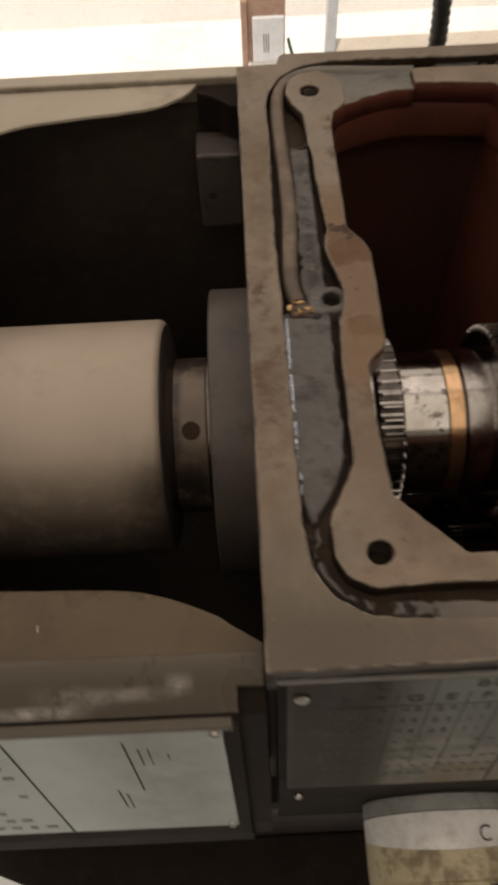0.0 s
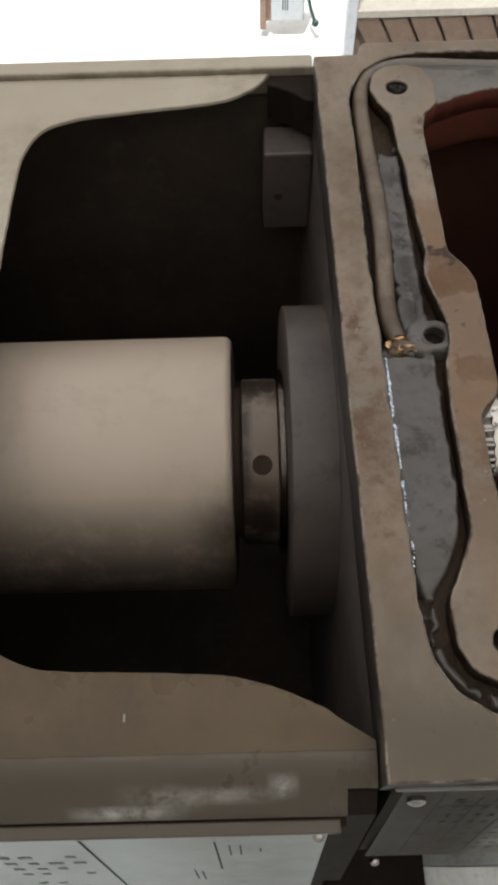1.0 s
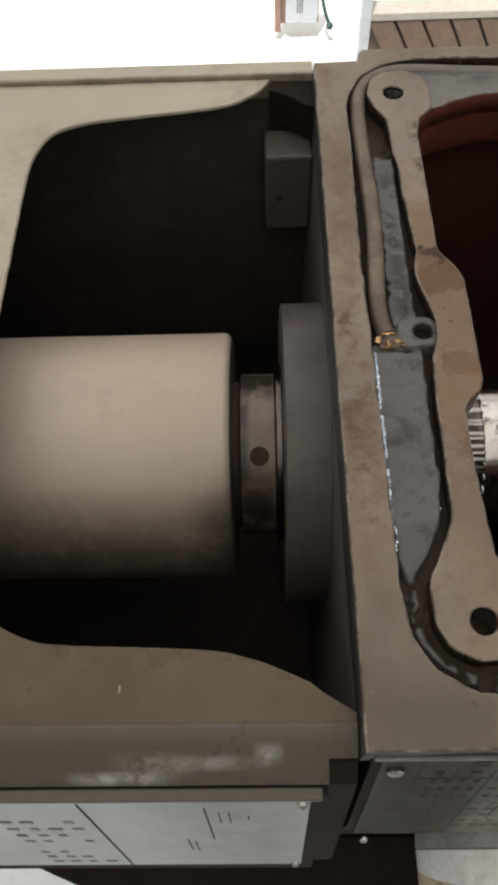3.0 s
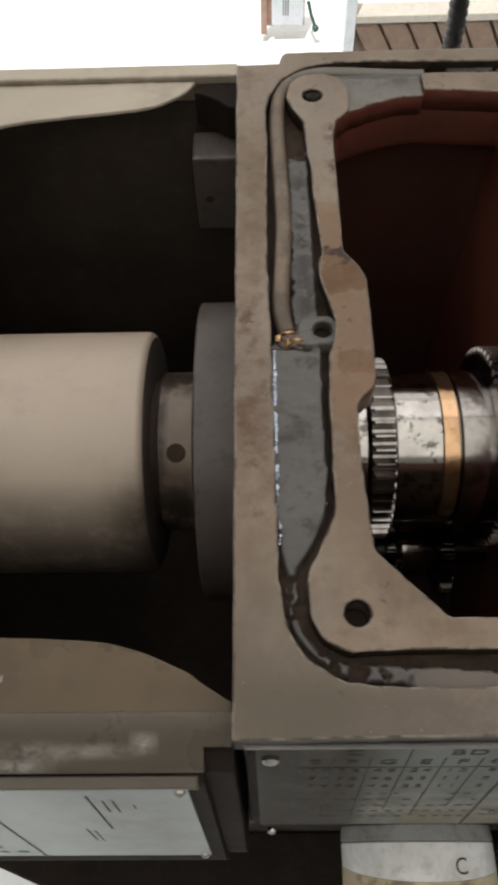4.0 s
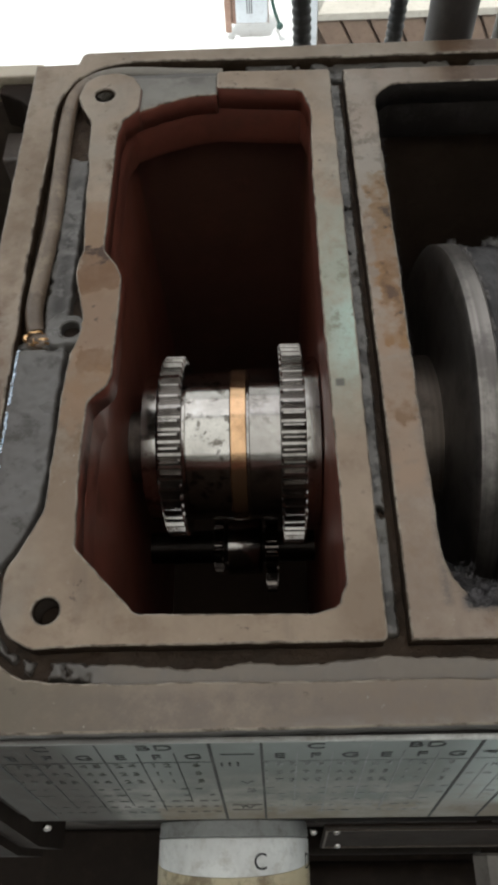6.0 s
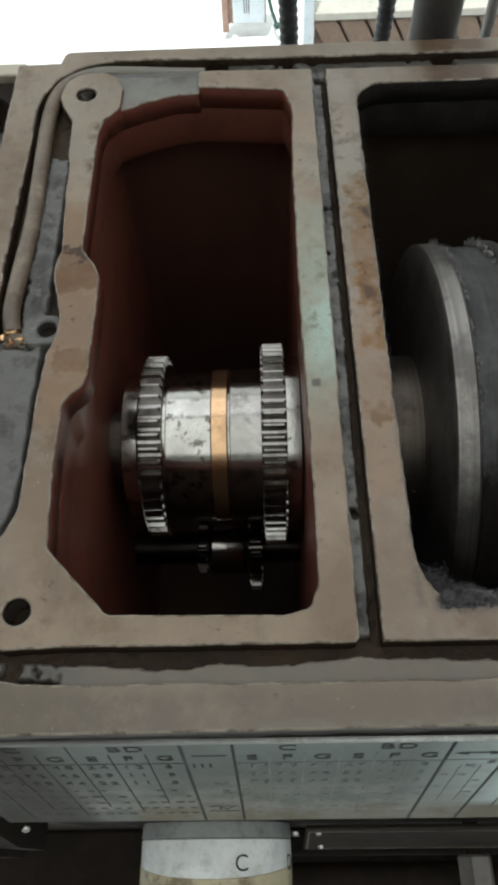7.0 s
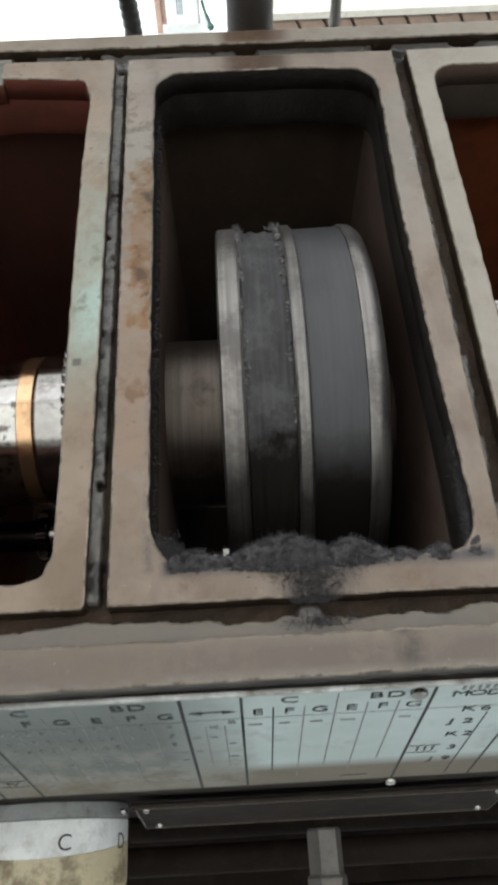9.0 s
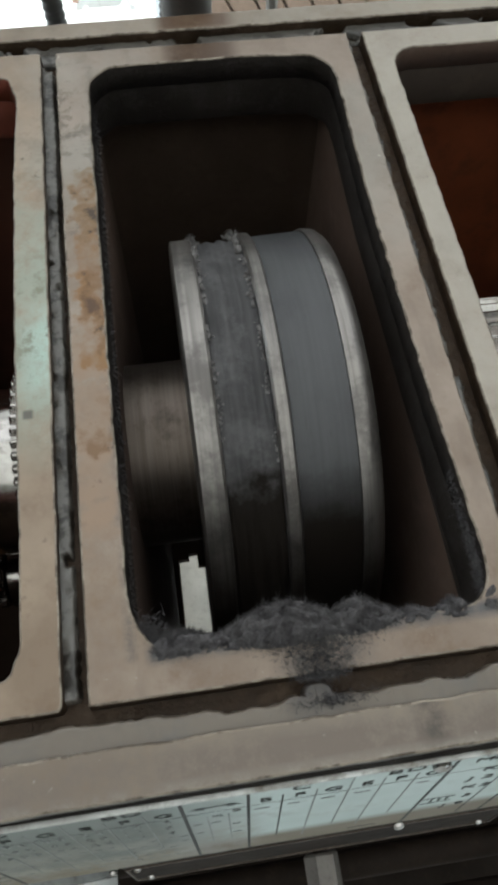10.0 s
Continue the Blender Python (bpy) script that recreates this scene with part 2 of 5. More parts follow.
INTERIOR = worn("dark casing interior", (0.066, 0.051, 0.04), (0.048, 0.037, 0.029), (0.085, 0.067, 0.051), (0.6, 0.85), spec=0.2).mat
SOOT = worn("sooty casting wall", (0.1, 0.066, 0.05), (0.072, 0.047, 0.036), (0.12, 0.085, 0.066), (0.65, 0.9), spec=0.2).mat
LIPGRIME = worn("matt dark grime on the lip", (0.029, 0.024, 0.021), (0.019, 0.0155, 0.0135), (0.041, 0.036, 0.034), (0.8, 0.95), big=26.0, fine=420.0, bump=0.8, dist=0.0012, spec=0.06).mat
SLUDGE = worn("brown oil sludge", (0.04, 0.025, 0.015), (0.024, 0.015, 0.009), (0.06, 0.039, 0.024), (0.35, 0.6), big=40.0, bump=1.0, fine=110.0, dist=0.003, spec=0.16).mat
STRIP = stained("bright metal strip, dull with grease at one end", (0.6, 0.6, 0.58), (0.36, 0.35, 0.33), (0.14, 0.12, 0.1), (0.25, 0.45), [((-0.05, 0.14, 0.0, 0.1, 0.06), (0.06, 0.05, 0.042), -0.6, 0.3), ((0.12, 0.5, 0.0, 0.1, 0.03), (0.16, 0.14, 0.115), 0.44, 0.6)], 40.0)
GLINT = worn("bright oil glints", (0.72, 0.84, 0.98), (0.66, 0.72, 0.8), (0.4, 0.43, 0.48), (0.08, 0.2), 1.0, 200.0).mat
SEALANT = stained("grey sealant", (0.097, 0.091, 0.084), (0.07, 0.064, 0.058), (0.04, 0.032, 0.026), (0.12, 0.58), [((0.06, 0.6, 0.07, 0.1, 0.008), (0.115, 0.094, 0.074), 0.2, 0.5), ((0.018, 0.05, 0.14, 0.24, 0.01), (0.084, 0.078, 0.074), 0.3, 0.6), ((0.015, 0.075, 0.07, 0.127, 0.006), (0.075, 0.066, 0.058), -0.2, 0.45), ((0.176, 0.36, 0.102, 0.45, 0.004), (0.082, 0.075, 0.066), -0.2, 0.5), ((0.176, 0.36, 0.10, 0.44, 0.004), (0.018, 0.0145, 0.011), 0.49, 0.55), ((0.176, 0.36, 0.10, 0.44, 0.004), (0.14, 0.13, 0.118), 0.40, 0.32), ((0.034, 0.042, 0.255, 0.352, 0.003), (0.02, 0.016, 0.013), 0.46, 0.53), ((0.02, 0.048, 0.14, 0.236, 0.004), (0.036, 0.031, 0.026), 0.53, 0.62), ((0.02, 0.048, 0.14, 0.236, 0.004), (0.135, 0.128, 0.12), 0.30, 0.22), ((0.256, 0.275, 0.0855, 0.1, 0.003), (0.045, 0.038, 0.035), 0.3, 0.5)], 24.0, 0.45)
LEDGE = stained("smeared grey-green film", (0.165, 0.157, 0.138), (0.125, 0.118, 0.104), (0.08, 0.07, 0.058), (0.22, 0.5), [((0.06, 0.12, 0.395, 0.412, 0.004), (0.08, 0.06, 0.05), 0.45, 0.6), ((0.08, 0.116, 0.425, 0.437, 0.004), (0.075, 0.07, 0.06), 0.42, 0.58)], 26.0, 0.3)
STEEL = worn("oily steel", (0.46, 0.44, 0.42), (0.30, 0.28, 0.26), (0.09, 0.075, 0.06), (0.09, 0.2), 1.0, 30.0, 260.0, 0.1).mat
SLEEVE = worn("mottled steel", (0.58, 0.56, 0.53), (0.42, 0.40, 0.37), (0.10, 0.085, 0.07), (0.08, 0.18), 1.0, 34.0, 300.0, 0.08, (0.55, 0.61)).mat
HUB = streaked("dull brown steel", (0.155, 0.127, 0.107), (0.105, 0.085, 0.071), (0.045, 0.035, 0.029), (0.34, 0.52), 0.85)
GEARSTEEL = worn("oily gear steel", (0.40, 0.38, 0.36), (0.25, 0.235, 0.22), (0.07, 0.058, 0.047), (0.1, 0.22), 1.0, 30.0, 260.0, 0.1).mat
STEEL_DARK = worn("dark oiled steel", (0.17, 0.15, 0.134), (0.11, 0.096, 0.086), (0.05, 0.04, 0.034), (0.14, 0.3), 1.0, 30.0).mat
BRONZE = worn("bronze", (0.72, 0.47, 0.28), (0.62, 0.39, 0.22), (0.4, 0.23, 0.12), (0.1, 0.2), 0.95).mat
COPPER = worn("torn bright copper", (0.90, 0.60, 0.32), (0.8, 0.48, 0.24), (0.45, 0.26, 0.13), (0.25, 0.4), 1.0, 60.0).mat
CREAM = stained("cream machine paint", (0.42, 0.37, 0.29), (0.37, 0.32, 0.25), (0.31, 0.265, 0.2), (0.32, 0.5), [((-0.165, -0.10, 0.398, 0.4135, 0.008), (0.27, 0.22, 0.16), 0.36, 0.75), ((-0.175, -0.152, 0.25, 0.41, 0.006), (0.27, 0.225, 0.165), 0.4, 0.8), ((-0.06, -0.015, 0.425, 0.4475, 0.008), (0.24, 0.2, 0.15), 0.4, 0.7), ((-0.33, 0.0, 0.4465, 0.4505, 0.0015), (0.2, 0.165, 0.12), 0.3, 0.65)], 9.0)
# drum's shaded lower front and end painted darker, with a dirt smudge
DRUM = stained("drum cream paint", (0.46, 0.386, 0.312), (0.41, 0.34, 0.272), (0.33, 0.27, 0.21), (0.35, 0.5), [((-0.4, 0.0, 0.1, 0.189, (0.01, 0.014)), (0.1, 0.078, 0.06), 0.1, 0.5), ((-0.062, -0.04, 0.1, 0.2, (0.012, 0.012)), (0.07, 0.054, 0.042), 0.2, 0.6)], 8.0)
# cream paint turned olive-brown: the shade over the front is put into the colour
OLIVE = stained("olive-brown paint with front shade painted in", (0.1, 0.071, 0.041), (0.074, 0.053, 0.031), (0.06, 0.043, 0.027), (0.18, 0.42), [((-0.33, 0.01, 0.04, 0.0768, 0.0012), (0.09, 0.075, 0.057), -0.6, 0.4), ((-0.33, 0.01, 0.0762, 0.0778, 0.0006), (0.11, 0.095, 0.075), 0.3, 0.6), ((-0.33, 0.0, 0.084, 0.11, 0.008), (0.105, 0.075, 0.045), 0.4, 0.6), ((-0.098, -0.07, 0.0588, 0.0612, (0.008, 0.0016)), (0.5, 0.48, 0.45), 0.34, 0.54), ((-0.08, -0.06, 0.0625, 0.0665, (0.009, 0.003)), (0.36, 0.34, 0.31), 0.42, 0.62), ((-0.062, -0.034, 0.0638, 0.0662, (0.008, 0.002)), (0.33, 0.31, 0.285), 0.36, 0.58), ((-0.0325, -0.0265, 0.0655, 0.0695, (0.003, 0.0025)), (0.55, 0.53, 0.5), 0.34, 0.52), ((-0.0853, -0.0847, 0.0888, 0.0915, 0.0002), (0.36, 0.34, 0.3), -0.5, 0.1)], 10.0, 0.3)
COLLAR = stained("tan worn collar", (0.23, 0.178, 0.135), (0.175, 0.132, 0.098), (0.1, 0.072, 0.053), (0.3, 0.5), [((-0.05, -0.02, 0.262, 0.29, 0.006), (0.032, 0.024, 0.018), 0.44, 0.52), ((-0.05, -0.02, 0.19, 0.214, 0.008), (0.03, 0.022, 0.017), 0.36, 0.5), ((-0.044, -0.038, 0.2, 0.3, 0.002), (0.05, 0.036, 0.027), 0.36, 0.55)], 24.0)
GREY = worn("grey painted iron", (0.1, 0.083, 0.074), (0.066, 0.054, 0.048), (0.03, 0.024, 0.02), (0.35, 0.55)).mat
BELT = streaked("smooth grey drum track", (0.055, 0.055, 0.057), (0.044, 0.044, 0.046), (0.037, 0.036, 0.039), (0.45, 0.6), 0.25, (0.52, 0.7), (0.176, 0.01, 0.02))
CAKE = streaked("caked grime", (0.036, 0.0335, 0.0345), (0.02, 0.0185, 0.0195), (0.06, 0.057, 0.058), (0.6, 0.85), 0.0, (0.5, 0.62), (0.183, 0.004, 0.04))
CLOT = worn("pale dry clots", (0.15, 0.142, 0.138), (0.09, 0.084, 0.082), (0.05, 0.046, 0.046), (0.75, 0.95), 0.0, 120.0, 700.0, 0.9, spec=0.12).mat
LINT = worn("grey metal dust", (0.076, 0.071, 0.072), (0.049, 0.0455, 0.047), (0.12, 0.114, 0.115), (0.8, 1.0), 0.0, 90.0, 700.0, 0.9, spec=0.1).mat
# flanges darken towards the front: their shaded side is painted in
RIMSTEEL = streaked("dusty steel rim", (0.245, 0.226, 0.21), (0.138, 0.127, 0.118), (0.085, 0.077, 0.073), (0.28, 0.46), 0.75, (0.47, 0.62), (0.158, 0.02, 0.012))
TAGPLATE = stained("pale printed tag", (0.47, 0.52, 0.515), (0.4, 0.45, 0.44), (0.3, 0.31, 0.29), (0.25, 0.42), [((-0.07, -0.01, 0.02, 0.07, 0.02), (0.2, 0.21, 0.2), 0.0, 0.7)], 16.0)
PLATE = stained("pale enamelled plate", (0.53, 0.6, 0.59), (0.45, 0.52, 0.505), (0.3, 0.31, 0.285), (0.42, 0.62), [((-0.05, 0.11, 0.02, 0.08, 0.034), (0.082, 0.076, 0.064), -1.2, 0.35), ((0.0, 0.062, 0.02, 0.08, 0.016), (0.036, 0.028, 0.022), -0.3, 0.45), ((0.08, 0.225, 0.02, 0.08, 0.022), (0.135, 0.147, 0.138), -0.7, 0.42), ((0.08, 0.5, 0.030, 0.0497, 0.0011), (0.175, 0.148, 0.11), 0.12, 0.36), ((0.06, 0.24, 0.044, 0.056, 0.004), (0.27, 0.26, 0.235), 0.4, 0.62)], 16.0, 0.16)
INK = worn("black print", (0.035, 0.036, 0.036), (0.05, 0.051, 0.05), (0.11, 0.115, 0.11), (0.5, 0.7), spec=0.14).mat
FAINT = worn("faded print", (0.12, 0.127, 0.124), (0.19, 0.2, 0.195), (0.3, 0.32, 0.31), (0.4, 0.6), big=60.0).mat
SMUDGE = worn("smudged print", (0.07, 0.07, 0.064), (0.095, 0.096, 0.088), (0.05, 0.048, 0.042), (0.5, 0.7), spec=0.14, big=60.0).mat
KNOBWHITE = worn("white plastic ring", (0.87, 0.88, 0.86), (0.66, 0.665, 0.65), (0.5, 0.48, 0.43), (0.25, 0.4), big=30.0).mat
# white plastic greyed for the shade on the base ring, with grime
KNOBBASE = worn("plastic greyed by grime and painted shade", (0.34, 0.35, 0.34), (0.24, 0.245, 0.235), (0.12, 0.11, 0.095), (0.4, 0.6), big=40.0).mat
KNOBCREAM = worn("yellowed grimy ring", (0.58, 0.51, 0.34), (0.5, 0.42, 0.27), (0.2, 0.15, 0.09), (0.35, 0.55), big=17.0, amount=(0.5, 0.62)).mat
RUBBER = worn("black conduit", (0.03, 0.03, 0.03), (0.045, 0.043, 0.04), (0.08, 0.075, 0.07), (0.35, 0.55)).mat
PIPE = worn("black iron pipe", (0.034, 0.027, 0.023), (0.045, 0.036, 0.031), (0.065, 0.05, 0.042), (0.45, 0.65)).mat
TUBE = stained("tan painted tube", (0.142, 0.102, 0.071), (0.108, 0.077, 0.053), (0.06, 0.04, 0.026), (0.35, 0.55), [((0.036, 0.2, 0.425, 0.45, 0.006), (0.15, 0.135, 0.112), -0.4, 0.3), ((0.02, 0.04, 0.24, 0.262, 0.004), (0.085, 0.06, 0.042), 0.2, 0.5), ((0.02, 0.045, 0.24, 0.44, 0.01), (0.065, 0.042, 0.026), 0.5, 0.62), ((0.02, 0.045, 0.26, 0.4, 0.01), (0.19, 0.145, 0.1), 0.44, 0.34)], 50.0)
FLOOR = worn("pale workshop floor", (0.78, 0.80, 0.79), (0.70, 0.72, 0.71), (0.6, 0.6, 0.58), (0.4, 0.6), big=1.5, fine=40.0, bump=0.05).mat
WALL = worn("white wall paint", (0.80, 0.81, 0.80), (0.75, 0.76, 0.75), (0.68, 0.68, 0.66), (0.6, 0.8), big=1.0, fine=60.0, bump=0.05).mat
ROOF = worn("pale roof boards", (0.56, 0.545, 0.515), (0.49, 0.475, 0.445), (0.36, 0.345, 0.32), (0.6, 0.8), big=2.0, fine=60.0, bump=0.05).mat
WOOD = worn("brown timber", (0.2, 0.141, 0.104), (0.158, 0.11, 0.081), (0.11, 0.075, 0.053), (0.5, 0.7), big=20.0).mat
BOARD = worn("pinkish brown board", (0.36, 0.235, 0.18), (0.30, 0.19, 0.145), (0.2, 0.12, 0.09), (0.5, 0.7), big=20.0).mat
BEIGE = worn("pale beige ledge", (0.47, 0.445, 0.39), (0.42, 0.395, 0.345), (0.33, 0.3, 0.26), (0.5, 0.7)).mat
POSTWHITE = worn("pale blue-grey post", (0.62, 0.66, 0.70), (0.56, 0.6, 0.64), (0.45, 0.47, 0.5), (0.4, 0.6)).mat
RODGREY = worn("dull grey rod", (0.3, 0.285, 0.265), (0.23, 0.215, 0.2), (0.14, 0.125, 0.11), (0.4, 0.6), 0.3).mat
GREEN = worn("dark green plastic", (0.02, 0.06, 0.05), (0.03, 0.07, 0.06), (0.05, 0.08, 0.07), (0.3, 0.4)).mat

# ---- mesh tools ----


def thing(name, label, category, at=(0, 0, 0), group="", kind=""):
    ob = new(name)
    ob.location = at
    ob.empty_display_size = 0.05
    return tagged(ob, label, category, group, kind)


def part(name, bm, material, parent=None, label="", smooth=False):
    """One mesh object from a bmesh in world places, under a thing or a part."""
    bmesh.ops.recalc_face_normals(bm, faces=bm.faces)
    me = bpy.data.meshes.new(name)
    bm.to_mesh(me)
    bm.free()
    me.materials.append(material)
    if smooth:
        me.polygons.foreach_set("use_smooth", [True] * len(me.polygons))
        me.set_sharp_from_angle(angle=radians(40))
    ob = new(name, me)
    if parent:
        ob.parent = parent
        root = parent.parent or parent
        if not parent.parent:
            ob.matrix_parent_inverse = Matrix.Translation(-Vector(root.location))
    return tagged(ob, label)


def lined(ob, material, x0, x1, y0, y1, outer=None, bare=True):
    """Gives the lip's inner faces the chamber's own paint, its outer sides grime and its edge bare metal."""
    for extra in (material, outer or SLUDGE, EDGE):
        ob.data.materials.append(extra)
    for f in ob.data.polygons:
        z = abs(f.normal.z)
        if z < 0.3:
            f.material_index = 1 if x0 < f.center.x < x1 and y0 < f.center.y < y1 else 2
            f.use_smooth = True
        elif z < 0.93 and bare:
            f.material_index = 3
    return ob


def solo(name, bm, material, label, category, smooth=False, kind="", group=""):
    return tagged(part(name, bm, material, None, "", smooth), label, category, group, kind)


def box(x0, x1, y0, y1, z0, z1, bevel=0.0, bm=None, m=None):
    one = bmesh.new()
    bmesh.ops.create_cube(one, size=1, matrix=Matrix.Translation(((x0 + x1) / 2, (y0 + y1) / 2, (z0 + z1) / 2)) @ Matrix.Diagonal((x1 - x0, y1 - y0, z1 - z0, 1)))
    if bevel:
        bmesh.ops.bevel(one, geom=one.edges[:], offset=bevel, segments=2, affect="EDGES", profile=0.5)
    if m:
        bmesh.ops.transform(one, matrix=m, verts=one.verts)
    if bm is None:
        return one
    me = bpy.data.meshes.new("t")
    one.to_mesh(me)
    one.free()
    bm.from_mesh(me)
    bpy.data.meshes.remove(me)
    return bm


def ragged(loop, step=0.004, amp=0.0, seed=0.0, close=True):
    """The loop with points every step or so, moved a little as a worn edge is."""
    out = []
    n = len(loop)
    for i in range(n if close else n - 1):
        a, b = Vector(loop[i]), Vector(loop[(i + 1) % n])
        k = max(1, round((b - a).length / step))
        side = Vector((-(b - a).y, (b - a).x)).normalized()
        for j in range(k):
            p = a.lerp(b, j / k)
            w = 0.65 * noise.noise((p.x * 160, p.y * 160, seed)) + 0.5 * noise.noise((p.x * 520, p.y * 520, seed + 7))
            out.append(p + side * amp * w)
    return out


def soften(loop, reach=0.0024, times=2):
    """The loop with its corners cut back a little, as cast corners are."""
    for k in range(times):
        out = []
        for i, p in enumerate(loop):
            p = Vector(p)
            for q in (Vector(loop[i - 1]), Vector(loop[(i + 1) % len(loop)])):
                out.append(p + (q - p) * min(0.25, reach / max(1e-6, (q - p).length)))
        loop, reach = out, reach / 2
    return loop


def rounded(x0, x1, y0, y1, r, n=6):
    out = []
    for cx, cy, a0 in ((x1 - r, y1 - r, 0), (x0 + r, y1 - r, 90), (x0 + r, y0 + r, 180), (x1 - r, y0 + r, 270)):
        for i in range(n + 1):
            a = radians(a0 + 90 * i / n)
            out.append((cx + r * math.cos(a), cy + r * math.sin(a)))
    return out


def ring(x, y, r, n=28):
    return [(x + r * math.cos(2 * math.pi * i / n), y + r * math.sin(2 * math.pi * i / n)) for i in range(n)]


def plate(loops, z0, z1, bevel=0.0):
    """A flat solid between two heights: the first loop is its outline, the others holes."""
    bm = bmesh.new()
    edges = []
    for loop in loops:
        vs = [bm.verts.new((p[0], p[1], z1)) for p in loop]
        edges += [bm.edges.new((vs[i], vs[(i + 1) % len(vs)])) for i in range(len(vs))]
    faces = [g for g in bmesh.ops.triangle_fill(bm, use_beauty=True, use_dissolve=False, edges=edges)["geom"] if isinstance(g, bmesh.types.BMFace)]
    low = bmesh.ops.extrude_face_region(bm, geom=faces)["geom"]
    bmesh.ops.translate(bm, vec=(0, 0, z0 - z1), verts=[g for g in low if isinstance(g, bmesh.types.BMVert)])
    bmesh.ops.recalc_face_normals(bm, faces=bm.faces)
    if bevel:
        rim = [e for e in bm.edges if len(e.link_faces) == 2 and all(v.co.z > z1 - 1e-6 for v in e.verts) and e.calc_face_angle(0) > 0.7]
        bmesh.ops.bevel(bm, geom=rim, offset=bevel, segments=2, affect="EDGES", profile=0.5)
    return bm


def turned(profile, yc, zc, n=96, bm=None, wobble=None, close=True):
    """A body turned about an axis along x: the profile is pairs of x and radius."""
    bm = bm or bmesh.new()
    rows = []
    for x, r in profile:
        row = []
        for i in range(n):
            a = 2 * math.pi * i / n
            rr = r + (wobble(x, a, r) if wobble else 0)
            row.append(bm.verts.new((x, yc + rr * math.cos(a), zc + rr * math.sin(a))))
        rows.append(row)
    for p, q in zip(rows, rows[1:]):
        for i in range(n):
            bm.faces.new((p[i], p[(i + 1) % n], q[(i + 1) % n], q[i]))
    if close:
        bm.faces.new(rows[0])
        bm.faces.new(rows[-1])
    return bm


def gear(x0, x1, yc, zc, tip, root, teeth, bore=0.0, phase=0.0):
    """A spur gear on an axis along x, its teeth chamfered at both ends."""
    def outline(cut):
        pts = []
        for k in range(teeth):
            for f, r in ((-0.38, root), (-0.27, root + 0.3 * (tip - root)), (-0.075, tip - cut), (0.075, tip - cut), (0.27, root + 0.3 * (tip - root)), (0.38, root)):
                a = 2 * math.pi * (k + f + phase) / teeth
                pts.append((r * math.cos(a), r * math.sin(a)))
        return pts
    bm = bmesh.new()
    ch = 0.0012
    rows = [[bm.verts.new((x, yc + p[0], zc + p[1])) for p in outline(c)] for x, c in ((x0, 0.0016), (x0 + ch, 0), (x1 - ch, 0), (x1, 0.0016))]
    n = len(rows[0])
    for p, q in zip(rows, rows[1:]):
        for i in range(n):
            bm.faces.new((p[i], p[(i + 1) % n], q[(i + 1) % n], q[i]))
    bm.faces.new(rows[0])
    bm.faces.new(rows[-1])
    return bm


def swept(points, radius, n=12, rib=0.0, bm=None, flat=1.0):
    """A tube along points; rib makes every other ring thicker."""
    bm = bm or bmesh.new()
    rows = []
    pts = [Vector(p) for p in points]
    for i, p in enumerate(pts):
        d = (pts[min(i + 1, len(pts) - 1)] - pts[max(i - 1, 0)]).normalized()
        u = d.orthogonal().normalized() if abs(d.z) > 0.9 else d.cross(Vector((0, 0, 1))).normalized()
        v = d.cross(u)
        r = radius + (rib if i % 4 in (1, 2) else 0)
        rows.append([bm.verts.new(p + u * r * math.cos(2 * math.pi * k / n) + v * flat * r * math.sin(2 * math.pi * k / n)) for k in range(n)])
    for p, q in zip(rows, rows[1:]):
        for k in range(n):
            bm.faces.new((p[k], p[(k + 1) % n], q[(k + 1) % n], q[k]))
    bm.faces.new(rows[0])
    bm.faces.new(rows[-1])
    return bm


def extruded(profile, x0, x1):
    """A closed outline of pairs y, z, drawn along x."""
    bm = bmesh.new()
    a = [bm.verts.new((x0, y, z)) for y, z in profile]
    b = [bm.verts.new((x1, y, z)) for y, z in profile]
    n = len(a)
    for i in range(n):
        bm.faces.new((a[i], a[(i + 1) % n], b[(i + 1) % n], b[i]))
    bm.faces.new(a)
    bm.faces.new(b)
    return bm


def smoothed(pts, k=4):
    """A smooth curve through points."""
    v = [Vector(p) for p in pts]
    out = []
    for i in range(len(v) - 1):
        p0, p1, p2, p3 = v[max(i - 1, 0)], v[i], v[i + 1], v[min(i + 2, len(v) - 1)]
        for j in range(k):
            t = j / k
            out.append(0.5 * ((2 * p1) + (p2 - p0) * t + (2 * p0 - 5 * p1 + 4 * p2 - p3) * t * t + (3 * p1 - p0 - 3 * p2 + p3) * t ** 3))
    return out + [v[-1]]


def lettering(text, size, m, parent, material=INK, wide=1.0, name="letter"):
    """Writing, each character a part of its own."""
    if len(text) > 1:
        gap = size * wide * (0.36 if text.startswith("I") else 0.72)
        for k, ch in enumerate(text):
            lettering(ch, size, m @ Matrix.Translation(((k - (len(text) - 1) / 2) * gap, 0, 0)), parent, material, wide, name)
        return None
    curve = bpy.data.curves.new("t", "FONT")
    curve.body, curve.size, curve.align_x, curve.align_y, curve.extrude = text, size, "CENTER", "CENTER", 0.00008
    ob = bpy.data.objects.new("t", curve)
    scene.collection.objects.link(ob)
    me = bpy.data.meshes.new_from_object(ob.evaluated_get(bpy.context.evaluated_depsgraph_get()))
    bpy.data.objects.remove(ob)
    bpy.data.curves.remove(curve)
    me.transform(m @ Matrix.Diagonal((wide, 1, 1, 1)))
    bm = bmesh.new()
    bm.from_mesh(me)
    bpy.data.meshes.remove(me)
    return part(name, bm, material, parent)


# ---- the room ----
GROUND = -0.12
